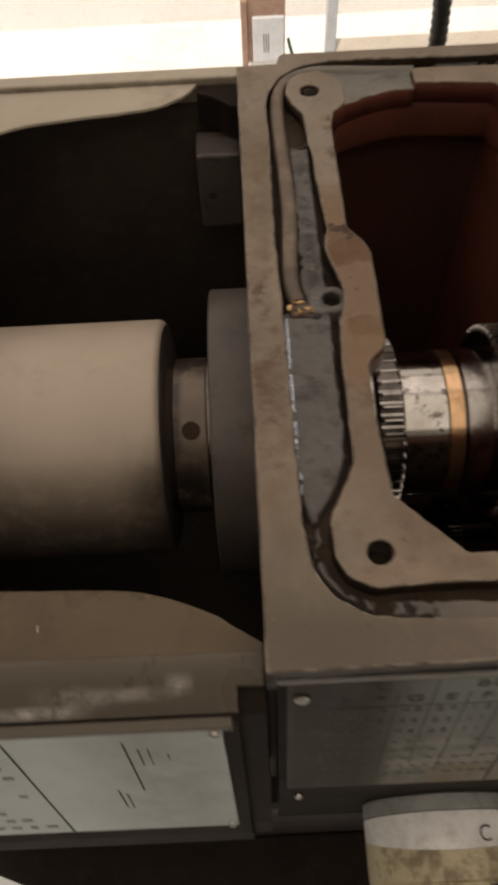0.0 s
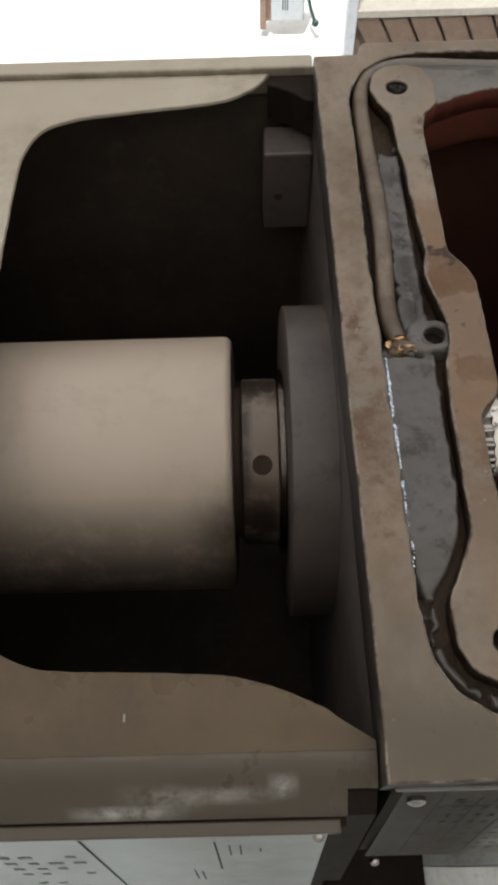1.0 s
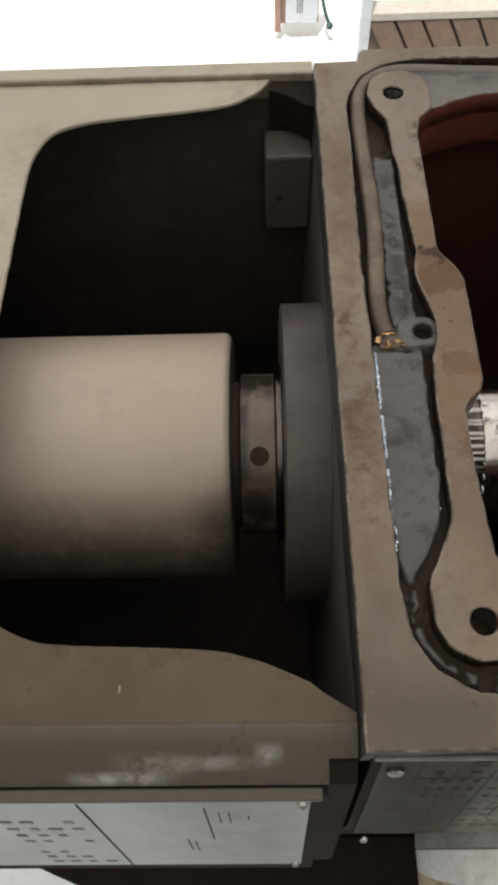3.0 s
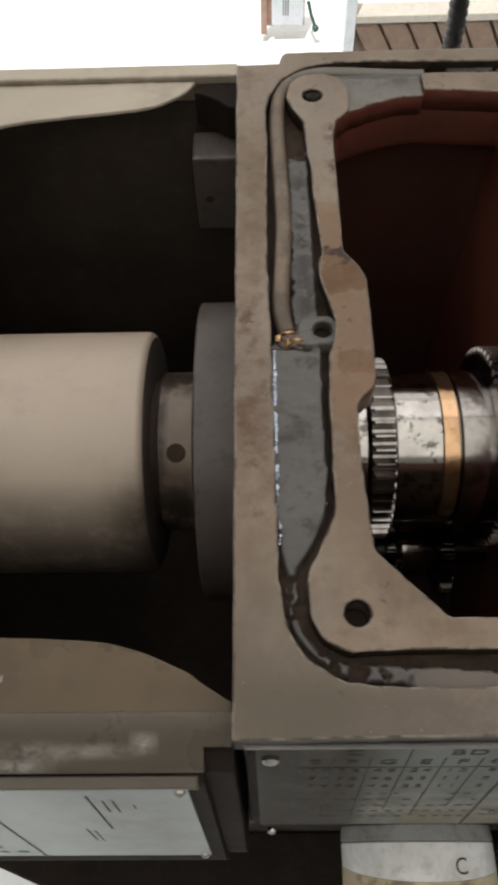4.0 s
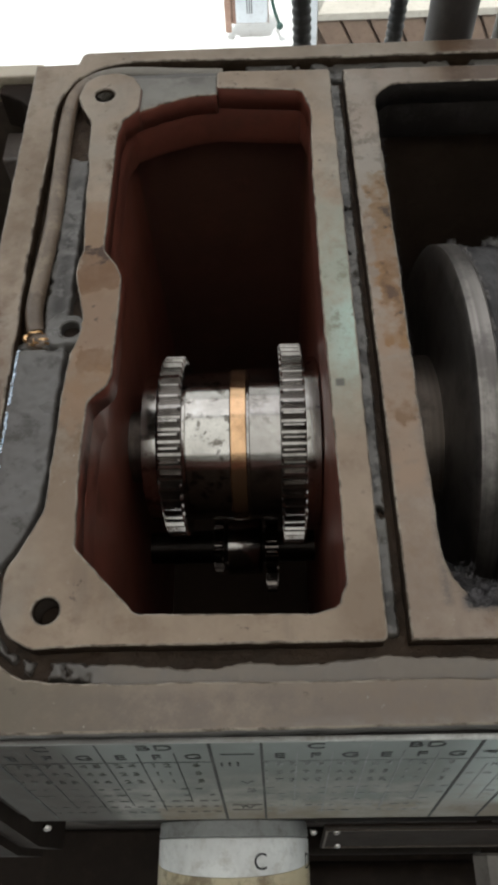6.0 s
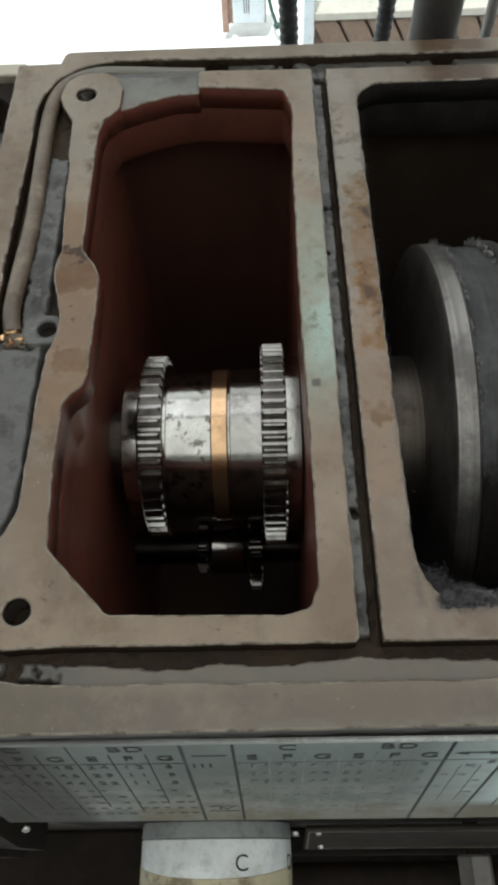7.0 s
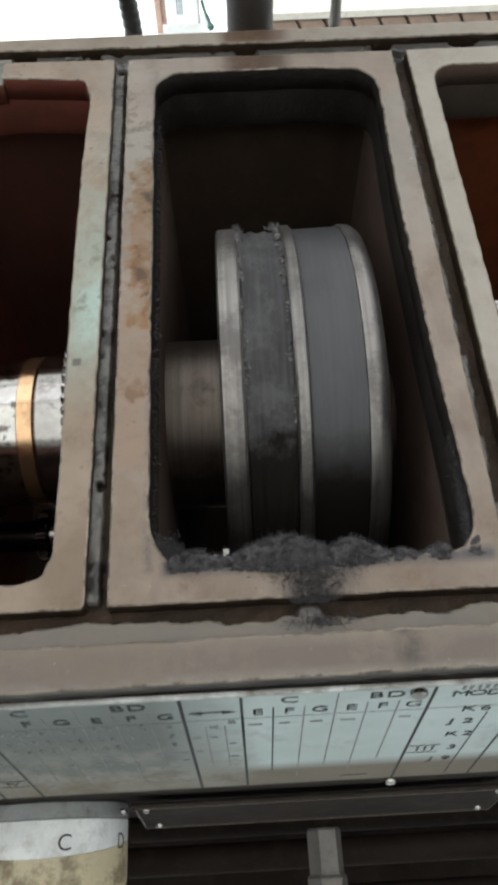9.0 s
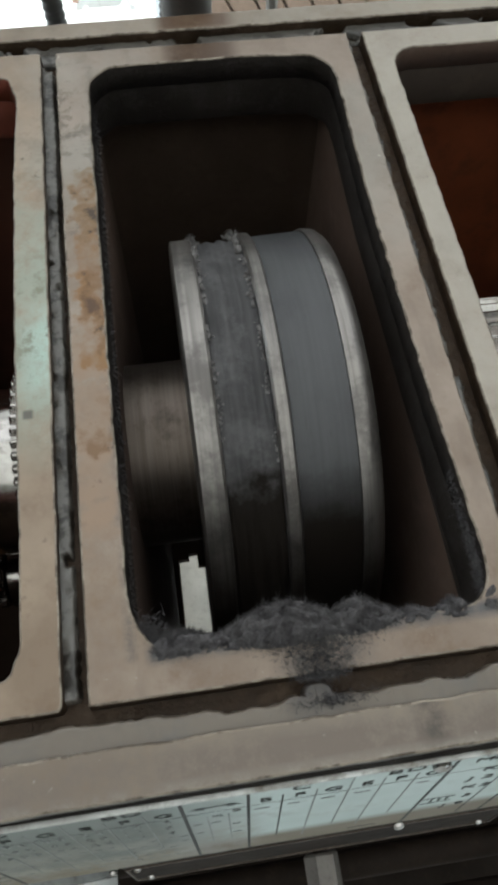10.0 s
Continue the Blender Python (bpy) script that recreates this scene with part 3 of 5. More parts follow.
solo("floor", box(-4, 5, -4, 3.2, GROUND - 0.1, GROUND), FLOOR, "pale, nearly white workshop floor", "floor", kind="structure")
WY = 2.95
solo("wall_north", box(-4, 5, WY, WY + 0.2, GROUND, 3.5), WALL, "white painted workshop wall", "wall", kind="structure")
south = bmesh.new()
for b4 in ((-4, 1.8, GROUND, 3.5), (4.6, 5, GROUND, 3.5), (1.8, 4.6, GROUND, 1.2), (1.8, 4.6, 2.6, 3.5)):
    box(b4[0], b4[1], -4.2, -4, b4[2], b4[3], bm=south)
solo("wall_south", south, WALL, "white painted workshop wall", "wall", kind="structure")
solo("wall_east", box(5, 5.2, -4.2, WY + 0.2, GROUND, 3.5), WALL, "white painted workshop wall", "wall", kind="structure")
west = bmesh.new()
for b in ((-4.2, 1.15, GROUND, 3.5), (2.85, WY + 0.2, GROUND, 3.5), (1.15, 2.85, GROUND, 0.4), (1.15, 2.85, 2.2, 3.5)):
    box(-3.2, -3.0, *b, bm=west)
solo("wall_west", west, WALL, "white painted workshop wall with an assumed window opening", "wall", kind="structure")
# unseen ceiling; its openings let the sun reach only the back floor
top = plate([[(-4, -4.2), (5.2, -4.2), (5.2, WY + 0.2), (-4, WY + 0.2)], [(-2.9, 0.9), (3.8, 0.9), (3.8, 2.88), (-2.9, 2.88)], [(-2.9, -2.0), (3.8, -2.0), (3.8, 0.85), (-2.9, 0.85)]], 3.5, 3.6)
solo("ceiling", top, ROOF, "assumed pale boarded ceiling, out of view, with openings that shape the daylight", "ceiling", kind="structure")

# added opaque sheet, out of view: keeps the sun off the lathe
solo("sun_blocker", box(-3.0, 3.9, -2.1, 0.88, 3.602, 3.62), WALL, "unseen opaque sheet that blocks the sun over the front roof opening", "skylight", kind="structure")

# ---- headstock ----
RIM = 1.2
SY, SZ = 0.25, 1.075  # spindle axis
head = thing("headstock", "open cast-iron lathe headstock with its cover removed, oily and stained", "headstock", (0.27, 0.26, 0.85))

groove = [(0.53, 0.084), (0.075, 0.0835), (0.055, 0.084), (0.043, 0.0865), (0.031, 0.094), (0.0245, 0.106), (0.022, 0.125), (0.0215, 0.18), (0.021, 0.24), (0.020, 0.295), (0.021, 0.355), (0.021, 0.405), (0.024, 0.419), (0.031, 0.432), (0.043, 0.441), (0.055, 0.4455), (0.075, 0.4465), (0.135, 0.4445), (0.196, 0.4435), (0.25, 0.4435), (0.412, 0.443), (0.53, 0.443)]
outline = [(0.004, 0.0658), (0.2, 0.0675), (0.55, 0.0688), (0.55, 0.456), (0.034, 0.4565), (0.031, 0.454), (0.0295, 0.446), (0.004, 0.4455)]
# outer side in the dark casting colour; in front it paints the shadow gap
lined(part("cover_rim", plate([ragged(outline, 0.006, 0.0005, 1), ragged(soften(groove), 0.003, 0.0009, 2)], 1.176, RIM, 0.0009), IRON, head, "machined cover face with oil film"), SLUDGE, 0.006, 0.549, 0.07, 0.4478, CASTING)

gears_rim = [(0.113, 0.434), (0.1795, 0.4325), (0.1805, 0.097), (0.062, 0.0968), (0.047, 0.096), (0.038, 0.101), (0.0335, 0.110), (0.033, 0.126), (0.040, 0.140), (0.0455, 0.153), (0.0462, 0.21), (0.0475, 0.231), (0.0508, 0.2415), (0.0515, 0.252), (0.048, 0.267), (0.0452, 0.279), (0.0452, 0.287), (0.0475, 0.294), (0.0448, 0.335), (0.0448, 0.354), (0.043, 0.367), (0.042, 0.393), (0.0345, 0.408), (0.033, 0.416), (0.0355, 0.428), (0.043, 0.4345), (0.055, 0.436), (0.065, 0.431), (0.069, 0.422), (0.0685, 0.402), (0.0605, 0.393), (0.058, 0.38), (0.058, 0.2955), (0.0662, 0.2825), (0.0683, 0.2765), (0.0682, 0.2175), (0.0662, 0.212), (0.0605, 0.2075), (0.0582, 0.203), (0.058, 0.178), (0.060, 0.136), (0.086, 0.109), (0.154, 0.108), (0.163, 0.1105), (0.1665, 0.12), (0.1665, 0.16), (0.165, 0.25), (0.165, 0.345), (0.1665, 0.397), (0.162, 0.4145), (0.113, 0.419)]
HOLES = ((0.048, 0.4155, 0.0057), (0.0515, 0.1108, 0.0052))
lined(part("gear_chamber_rim", plate([ragged(soften(gears_rim, 0.0014, 1), 0.003, 0.0006, 3)] + [ring(*h) for h in HOLES], 1.1862, RIM, 0.0008), IRON_GEARS, head, "worn machined lip with rust and mint paint traces"), RED, 0.056, 0.1685, 0.106, 0.421)
for x, y, r in HOLES:
    well = turned([(-0.0125, r - 0.0003)] + [(-0.012 + 0.0006 * k, r - (0.0005 if k % 2 else 0.0001)) for k in range(20)], 0, 0, 28, close=False)
    bmesh.ops.transform(well, matrix=Matrix.Translation((x, y, 1.199)) @ Matrix.Rotation(radians(-90), 4, "Y"), verts=well.verts)
    part("hole_bottom", plate([ring(x, y, r)], 1.1864, 1.1872), PITCH, head)
    part("bolt_hole", well, STEEL_DARK, head, "dark threaded bolt hole", True)
lined(part("back_ledge", plate([ragged([(0.060, 0.400), (0.081, 0.4105), (0.098, 0.4165), (0.1135, 0.4175), (0.1135, 0.4345), (0.06, 0.434)], 0.003, 0.0012, 4)], 1.184, 1.1968, 0.0008), LEDGE, head, "grey smeared lower ledge"), RED, 0.058, 0.1128, 0.39, 0.4195)
pulley_rim = [(0.189, 0.0972), (0.3445, 0.0975), (0.3455, 0.4305), (0.1872, 0.432)]
pulley_open = [(0.217, 0.111), (0.325, 0.1125), (0.3325, 0.1185), (0.3345, 0.128), (0.332, 0.215), (0.331, 0.315), (0.333, 0.395), (0.331, 0.407), (0.323, 0.4145), (0.29, 0.4175), (0.215, 0.4175), (0.2045, 0.408), (0.2035, 0.398), (0.204, 0.22), (0.2045, 0.13), (0.209, 0.117)]
lined(part("pulley_chamber_rim", plate([ragged(pulley_rim, 0.004, 0.0005, 5), ragged(soften(pulley_open), 0.003, 0.0009, 6)], 1.186, RIM, 0.0008), IRON_PULLEY, head, "machined lip stained with rust"), LIPGRIME, 0.2, 0.337, 0.108, 0.42)
end_rim = [(0.354, 0.0975), (0.522, 0.0975), (0.522, 0.431), (0.354, 0.4305)]
end_open = rounded(0.3665, 0.505, 0.111, 0.4145, 0.014)
lined(part("end_chamber_rim", plate([ragged(end_rim, 0.004, 0.0005, 8), ragged(end_open, 0.003, 0.0007, 9)], 1.186, RIM, 0.0008), IRON_END, head), SOOT, 0.363, 0.508, 0.108, 0.418)

rooms = (("gear", (0.0555, 0.1685, 0.1065, 0.4205), RED, "oily red-brown chamber lining"), ("pulley", (0.202, 0.3355, 0.109, 0.4195), SOOT, "sooty dark chamber lining"), ("end", (0.3645, 0.507, 0.109, 0.4165), ORANGE, "orange-red chamber lining"))
slab_holes = [[(0.0515, 0.136), (0.076, 0.1025), (0.1725, 0.1025), (0.1725, 0.4245), (0.0515, 0.4245)]] + [rounded(r[1][0] - 0.004, r[1][1] + 0.004, r[1][2] - 0.004, r[1][3] + 0.004, 0.018) for r in rooms[1:]]
part("groove_bed", plate([[(0.01, 0.07), (0.545, 0.07), (0.545, 0.45), (0.01, 0.44)]] + slab_holes + [ring(h[0], h[1], h[2] + 0.0012) for h in HOLES], 1.176, 1.1915), SLUDGE, head, "brown oily sludge in the groove bottom")
FLOORZ, LOWZ = 0.87, 0.70
inner = [p for p in gears_rim[gears_rim.index((0.0685, 0.402)) + 1:] if not (0.0605 < p[0] < 0.07 and 0.2 < p[1] < 0.3)]
mouths = {"gear": [tuple(p) for p in ragged(inner + [(0.098, 0.4165), (0.081, 0.4105), (0.0645, 0.4025)], 0.006, 0.0, 3)], "pulley": ragged(pulley_open, 0.006, 0.0, 6), "end": ragged(end_open, 0.006, 0.0, 9)}


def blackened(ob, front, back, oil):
    """Paints shade in: the inner front face near-black, the back darker than the sides."""
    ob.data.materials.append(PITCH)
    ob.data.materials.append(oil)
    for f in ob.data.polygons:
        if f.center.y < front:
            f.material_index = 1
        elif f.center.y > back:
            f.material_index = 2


for name, (x0, x1, y0, y1), material, label in rooms:
    deep = 0.4385
    bottom = LOWZ if name == "pulley" else FLOORZ
    mid = Vector(((x0 + x1) / 2, (y0 + y1) / 2))
    mouth = [Vector(p[:2]) + (Vector(p[:2]) - mid).normalized() * 0.0003 for p in mouths[name]]
    lip = plate([rounded(x0 - 0.008, x1 + 0.008, y0 - 0.008, y1 + 0.014, 0.018), mouth], -1.1858, -1.158, 0.008)
    bmesh.ops.scale(lip, vec=(1, 1, -1), verts=lip.verts)
    part("chamber_lip", lip, {"pulley": LIPGRIME, "end": INTERIOR}.get(name, material), head, label, True)
    blackened(part("chamber_lining", plate([rounded(x0 - 0.003, x1 + 0.003, y0 - 0.003, deep + 0.0015, 0.018), rounded(x0, x1, y0, deep, 0.016)], bottom, 1.1578), material, head, label, True), y0 + 0.004, deep - 0.012, {"gear": SHADED_RED, "pulley": PITCH}.get(name, material))
    part("chamber_shelf", plate([rounded(x0 - 0.003, x1 + 0.003, y1 + 0.0145, deep + 0.0015, 0.0005)], 1.1652, 1.1755), material, head)
    if name == "pulley":
        gap = [(0.2071, 0.21), (0.2341, 0.21), (0.2341, 0.3006), (0.2276, 0.3006), (0.2276, 0.3148), (0.2186, 0.3148), (0.2186, 0.309), (0.208, 0.309)]
        part("chamber_floor", plate([rounded(x0 - 0.003, x1 + 0.003, y0 - 0.003, deep + 0.0015, 0.018), gap], bottom - 0.01, bottom), material, head, "dark floor with a slot open to below")
    else:
        part("chamber_floor", plate([rounded(x0 - 0.003, x1 + 0.003, y0 - 0.003, deep + 0.0015, 0.018)], FLOORZ - 0.01, FLOORZ), PITCH, head, "near-black sump floor")

# outer walls: the front slopes outwards downwards
part("front_wall", extruded([(0.0685, 1.192), (0.064, 1.176), (0.0475, 1.062), (0.0475, 0.975), (0.0485, 0.86), (0.1, 0.86), (0.1, 1.176), (0.085, 1.176)], 0.008, 0.55), DARKPAINT, head, "dark painted front wall", False)
part("back_wall", box(0.03, 0.55, 0.4405, 0.453, 0.86, 1.1755, 0.001), CASTING, head)
part("end_wall", box(0.0042, 0.049, 0.0755, 0.4445, 0.86, 1.1755, 0.001), GREY, head, "grey painted end wall")
part("far_end_wall", box(0.514, 0.549, 0.101, 0.4275, 0.86, 1.1755, 0.001), CASTING, head)

# sealant and sludge left in the groove
def step_at(v, edge, soft=0.0016):
    """0 below the edge, 1 above it, with a soft slope between."""
    t = min(1, max(0, (v - edge) / soft + 0.5))
    return t * t * (3 - 2 * t)


def fill(x, y):
    """Height of the sealant; where there is none it dips under the groove bed."""
    n1, n2 = noise.noise((x * 90, y * 90, 3.0)), noise.noise((x * 330, y * 330, 9.0))
    n3, n4 = noise.noise((x * 40, y * 40, 5.0)), noise.noise((x * 170, y * 170, 2.0))
    k, top = 0.0, 1.197
    if x < 0.07 and y <= 0.13:
        d = 0.034 - math.hypot(x - 0.056, y - 0.118) if x < 0.056 and y < 0.118 else y - 0.084 if y < 0.118 else x - 0.022
        near = min(1, max(0, (x - 0.052) / 0.018))
        k = step_at(d, 0.0026 * (1 - near) + 0.0014 * n1 + 0.0006 * n2) * step_at(0.0082 - 0.0014 * near + 0.0026 * n3 + 0.0016 * n1 + 0.0007 * n2, d, 0.0024)
        k *= max(step_at(noise.noise((x * 150, y * 150, 4.0)) + 0.7 * n4 + 0.5 * n2, -0.08, 0.22), 0.8 * near)
        top = 1.194 + 0.003 * near
    elif x < 0.052 and y < 0.238:
        edge = 0.0441 + 0.0012 * n1 + 0.0012 * n3 - (0.0 if y > 0.16 else (0.16 - y) * 0.3)
        k, top = step_at(edge, x) * step_at(0.237 + 0.0015 * n1, y), 1.197
        u = min(1, max(0, (0.152 - y) / 0.022))
        if u > 0:
            k *= step_at(x - 0.022, 0.0026 * u - 0.001 + 0.0014 * n1 * u) * step_at(0.0082 + 0.016 * (1 - u) + 0.0026 * n3 + 0.0014 * n1, x - 0.022, 0.0024)
            top -= 0.003 * u
    elif x < 0.052 and y < 0.38:
        k, top = step_at(x, 0.0318 + 0.0012 * n1 + 0.0018 * n2 + 0.0012 * n4) * step_at(0.0437 + 0.0007 * n2, x) * step_at(0.370 + 0.006 * n1 + 0.012 * n4, y, 0.005), 1.196
        k = max(k, step_at(0.2425 + 0.003 * n4 + 0.002 * n1, y) * 0.85)
    elif y < 0.1:
        k, top = step_at(0.0908 + 0.003 * n3 + 0.0016 * n1 + 0.0007 * n2, y), 1.197
        k = max(k, step_at(math.exp(-((x - 0.266) / 0.006) ** 2 - ((y - 0.0925) / 0.004) ** 2) + 0.3 * n1, 0.5, 0.25))
    elif y > 0.43:
        k, top = step_at(n3 + 0.5 * n1 + 0.4 * n4, -0.1, 0.2) * (1.0 if x > 0.13 else 0.0), 1.195
        if 0.05 < x < 0.114:
            k, top = step_at(0.4402, y), 1.196
    elif 0.178 < x < 0.192:
        k, top = step_at(0.1854 + 0.0006 * n1 + 0.0006 * n2, x, 0.0008) * step_at(0.427, y), 1.1958 + 0.0008 * n3
        k *= step_at(n1 + 0.7 * n4 + 0.4 * n2, -0.72, 0.3)
    elif 0.343 < x < 0.358:
        k, top = step_at(0.3483 + 0.0016 * n1 + 0.0008 * n2, x, 0.001) * step_at(n3 + 0.5 * n1 + 0.6, 0.3, 0.2), 1.1952
    port = math.hypot(x - 0.0455, y - 0.247)
    if port < 0.012 and x < 0.056:
        k, top = max(k, step_at(0.0095 + 0.0012 * n1, port, 0.003)), max(top, 1.1978)
    amp = 1.15 if x < 0.05 and 0.12 < y < 0.4 else 1.0 if x < 0.075 and y < 0.13 else 1.3 if 0.17 < x < 0.2 and y > 0.1 else 0.4
    return 1.189 + (top - 1.189 + amp * (0.0006 * n1 + 0.00032 * n2 + 0.0005 * n4 - 0.0016 * max(0, noise.noise((x * 260, y * 150, 6.0)) - 0.35))) * k


def in_groove(x, y):
    if 0.060 < x < 0.164 and 0.112 < y < 0.41 or 0.198 < x < 0.336 and 0.106 < y < 0.423 or x > 0.36 and 0.106 < y < 0.42:
        return False
    if math.hypot(x - 0.0455, y - 0.247) < 0.0052:
        return False
    return not any((x - h[0]) ** 2 + (y - h[1]) ** 2 < 0.009 ** 2 for h in HOLES)


step, nx, ny = 0.00085, int((0.43 - 0.019) / 0.00085), int((0.449 - 0.082) / 0.00085)
index, spots = {}, []
for i in range(nx):
    for j in range(ny):
        x, y = 0.019 + i * step, 0.082 + j * step
        if in_groove(x, y) and not (0.07 < x < 0.164 and y < 0.41 and y > 0.1):
            index[i, j] = len(spots)
            spots.append((x, y, fill(x, y)))
quads = [(index[i, j], index[i + 1, j], index[i + 1, j + 1], index[i, j + 1]) for i, j in index if (i + 1, j) in index and (i + 1, j + 1) in index and (i, j + 1) in index]
quads = [q for q in quads if max(spots[v][2] for v in q) > 1.1908]
sheet = bpy.data.meshes.new("sealant_residue")
sheet.from_pydata(spots, [], quads)
sheet.materials.append(SEALANT)
sheet.polygons.foreach_set("use_smooth", [True] * len(sheet.polygons))
tagged(new("sealant_residue", sheet), "grey smeared sealant left in the cover groove", "sealant", kind="stuff")

# mirror-bright flecks stand in for the wet oil's glints
beads = bmesh.new()
rng = random.Random(2)
for k in range(900):
    y = 0.128 + 0.108 * rng.random() ** 0.75
    if noise.noise((0, y * 120, 4)) < -0.3 or (y < 0.17 and rng.random() < 0.7):
        continue
    x = 0.0223 + rng.gauss(0, 0.00022) + (0.0006 if y < 0.15 else 0)
    s = rng.uniform(0.0001, 0.00032)
    if k % 11 == 0:
        x, y = 0.0448 + rng.gauss(0, 0.0006), rng.uniform(0.135, 0.225)
    m = Matrix.Translation((x, y, fill(x, y) + 0.0003)) @ Euler((rng.uniform(-0.6, 0.6), rng.uniform(-0.6, 0.6), rng.uniform(-0.3, 0.3))).to_matrix().to_4x4()
    box(-s, s, -s * rng.uniform(1, 3.5), s, -0.00015, 0.00015, 0, beads, m)
solo("oil_glints", beads, GLINT, "bright flecks standing in for glints on wet oil along the groove edge", "shavings", True, "stuff")

# small drilled boss in the groove
boss = thing("oil_port", "small drilled oil hole with a raised ring in the groove", "oil hole", (0.0455, 0.247, 1.186))
lip = turned([(0.0, 0.007), (0.0122, 0.0068), (0.0136, 0.0062), (0.014, 0.0054), (0.0134, 0.0047), (0.0, 0.0045)], 0, 0, 24, close=False)
bmesh.ops.transform(lip, matrix=Matrix.Translation((0.0455, 0.247, 1.184)) @ Matrix.Rotation(radians(-90), 4, "Y"), verts=lip.verts)
part("ring", lip, SEALANT, boss, "", True)
pit = turned([(0.0, 0.0046), (0.0005, 0.0046)], 0, 0, 24)
bmesh.ops.transform(pit, matrix=Matrix.Translation((0.0455, 0.247, 1.1922)) @ Matrix.Rotation(radians(-90), 4, "Y"), verts=pit.verts)
part("bottom", pit, DARKPAINT, boss)

# broken oil tube
tube = thing("oil_tube", "tan painted oil tube with a torn bright copper end", "tube", (0.027, 0.3, 1.19))
run = smoothed([(0.116, 0.4402, 1.1925), (0.09, 0.4417, 1.1928), (0.068, 0.4424, 1.1938), (0.05, 0.4406, 1.1948), (0.0365, 0.4332, 1.1952), (0.0295, 0.421, 1.1955), (0.0273, 0.404, 1.1957), (0.0272, 0.38, 1.196), (0.0283, 0.345, 1.1962), (0.0287, 0.315, 1.1962), (0.0274, 0.288, 1.1962), (0.0262, 0.265, 1.196), (0.0268, 0.255, 1.1958), (0.0288, 0.2465, 1.1952)], 6)
part("pipe", swept(run, 0.0043, 16), TUBE, tube, "", True)
lump = bmesh.new()
bmesh.ops.create_icosphere(lump, subdivisions=4, radius=1.0)
for v in lump.verts:
    n = 0.22 * noise.noise(v.co * 2.2) + 0.14 * noise.noise(v.co * 5.0)
    v.co = Vector((0.0305, 0.2425, 1.1938)) + Vector((v.co.x * 0.0074, v.co.y * 0.0048, v.co.z * 0.0042)) * (1 + n)
part("crushed_end", lump, TUBE, tube, "crushed brown end", True)
torn = bmesh.new()
rng = random.Random(4)
for x, y, rad, a0, a1, w in ((0.0292, 0.2440, 0.0036, 20, 165, 0.0012), (0.0270, 0.2425, 0.0028, 110, 240, 0.0012), (0.0335, 0.2400, 0.0028, 30, 150, 0.0011), (0.0308, 0.2410, 0.0020, 140, 290, 0.0009), (0.0345, 0.2385, 0.0016, -10, 110, 0.0007), (0.0288, 0.2395, 0.0016, 180, 300, 0.0007)):
    rows = []
    for k in range(13):
        a = radians(a0 + (a1 - a0) * k / 12)
        fat = w * math.sin(math.pi * (k + 0.7) / 13.4) * rng.uniform(0.75, 1.2)
        c = Vector((x + rad * math.cos(a), y + 0.75 * rad * math.sin(a), 1.1975 + 0.0003 * math.sin(3 * a)))
        d = Vector((math.cos(a), 0.75 * math.sin(a), 0)) * fat
        rows.append([torn.verts.new(c - d), torn.verts.new(c + Vector((0, 0, 0.0007))), torn.verts.new(c + d), torn.verts.new(c - Vector((0, 0, 0.0012)))])
    for p, q in zip(rows, rows[1:]):
        for k in range(4):
            torn.faces.new((p[k], p[(k + 1) % 4], q[(k + 1) % 4], q[k]))
    torn.faces.new(rows[0])
    torn.faces.new(rows[-1])
part("torn_end", torn, COPPER, tube, "torn bright copper end", True)

# ---- spindle gears ----
spindle = thing("gear_shaft", "oily steel spindle with two spur gears and a bronze ring", "gear shaft", (0.12, SY, SZ))
part("shaft", turned([(0.052, 0.022), (0.176, 0.022)], SY, SZ, 64), HUB, spindle, "", True)
part("bearing_ring", turned([(0.0662, 0.043), (0.0668, 0.0448), (0.0748, 0.0448), (0.0752, 0.043), (0.0768, 0.042)], SY, SZ), SLEEVE, spindle, "", True)
part("gear", gear(0.0768, 0.0896, SY, SZ, 0.0553, 0.0503, 45), GEARSTEEL, spindle, "oily steel spur gear")
part("sleeve", turned([(0.0896, 0.0445), (0.0912, 0.0438), (0.0918, 0.0452), (0.1165, 0.0452), (0.1168, 0.0445)], SY, SZ), SLEEVE, spindle, "mottled bright sleeve", True)
part("bronze_ring", turned([(0.1168, 0.0458), (0.1172, 0.0464), (0.1256, 0.0464), (0.126, 0.0458)], SY, SZ), BRONZE, spindle, "bronze ring", True)
part("hub", turned([(0.126, 0.0425), (0.1274, 0.0425), (0.1275, 0.0462), (0.1279, 0.0468), (0.1452, 0.0468), (0.1455, 0.046)], SY, SZ), STEEL, spindle, "", True)
part("gear", gear(0.1455, 0.159, SY, SZ, 0.0612, 0.0566, 57, phase=0.3), GEARSTEEL, spindle, "oily steel spur gear")
part("flange", turned([(0.159, 0.052), (0.1594, 0.0535), (0.167, 0.0535), (0.168, 0.052)], SY, SZ), SLEEVE, spindle, "", True)

LY, LZ = 0.218, 0.985
lay = thing("countershaft", "dark oily countershaft with small gears, low in the sump", "gear shaft", (0.12, LY, LZ))
part("shaft", turned([(0.052, 0.011), (0.171, 0.011)], LY, LZ, 48), DIM, lay, "", True)
part("gear", gear(0.099, 0.1062, LY, LZ, 0.0185, 0.0155, 20), STEEL_DARK, lay)
part("sleeve", turned([(0.1075, 0.0165), (0.1085, 0.0175), (0.1095, 0.0192), (0.131, 0.0192), (0.1325, 0.018)], LY, LZ, 72), GEARSTEEL, lay, "", True)
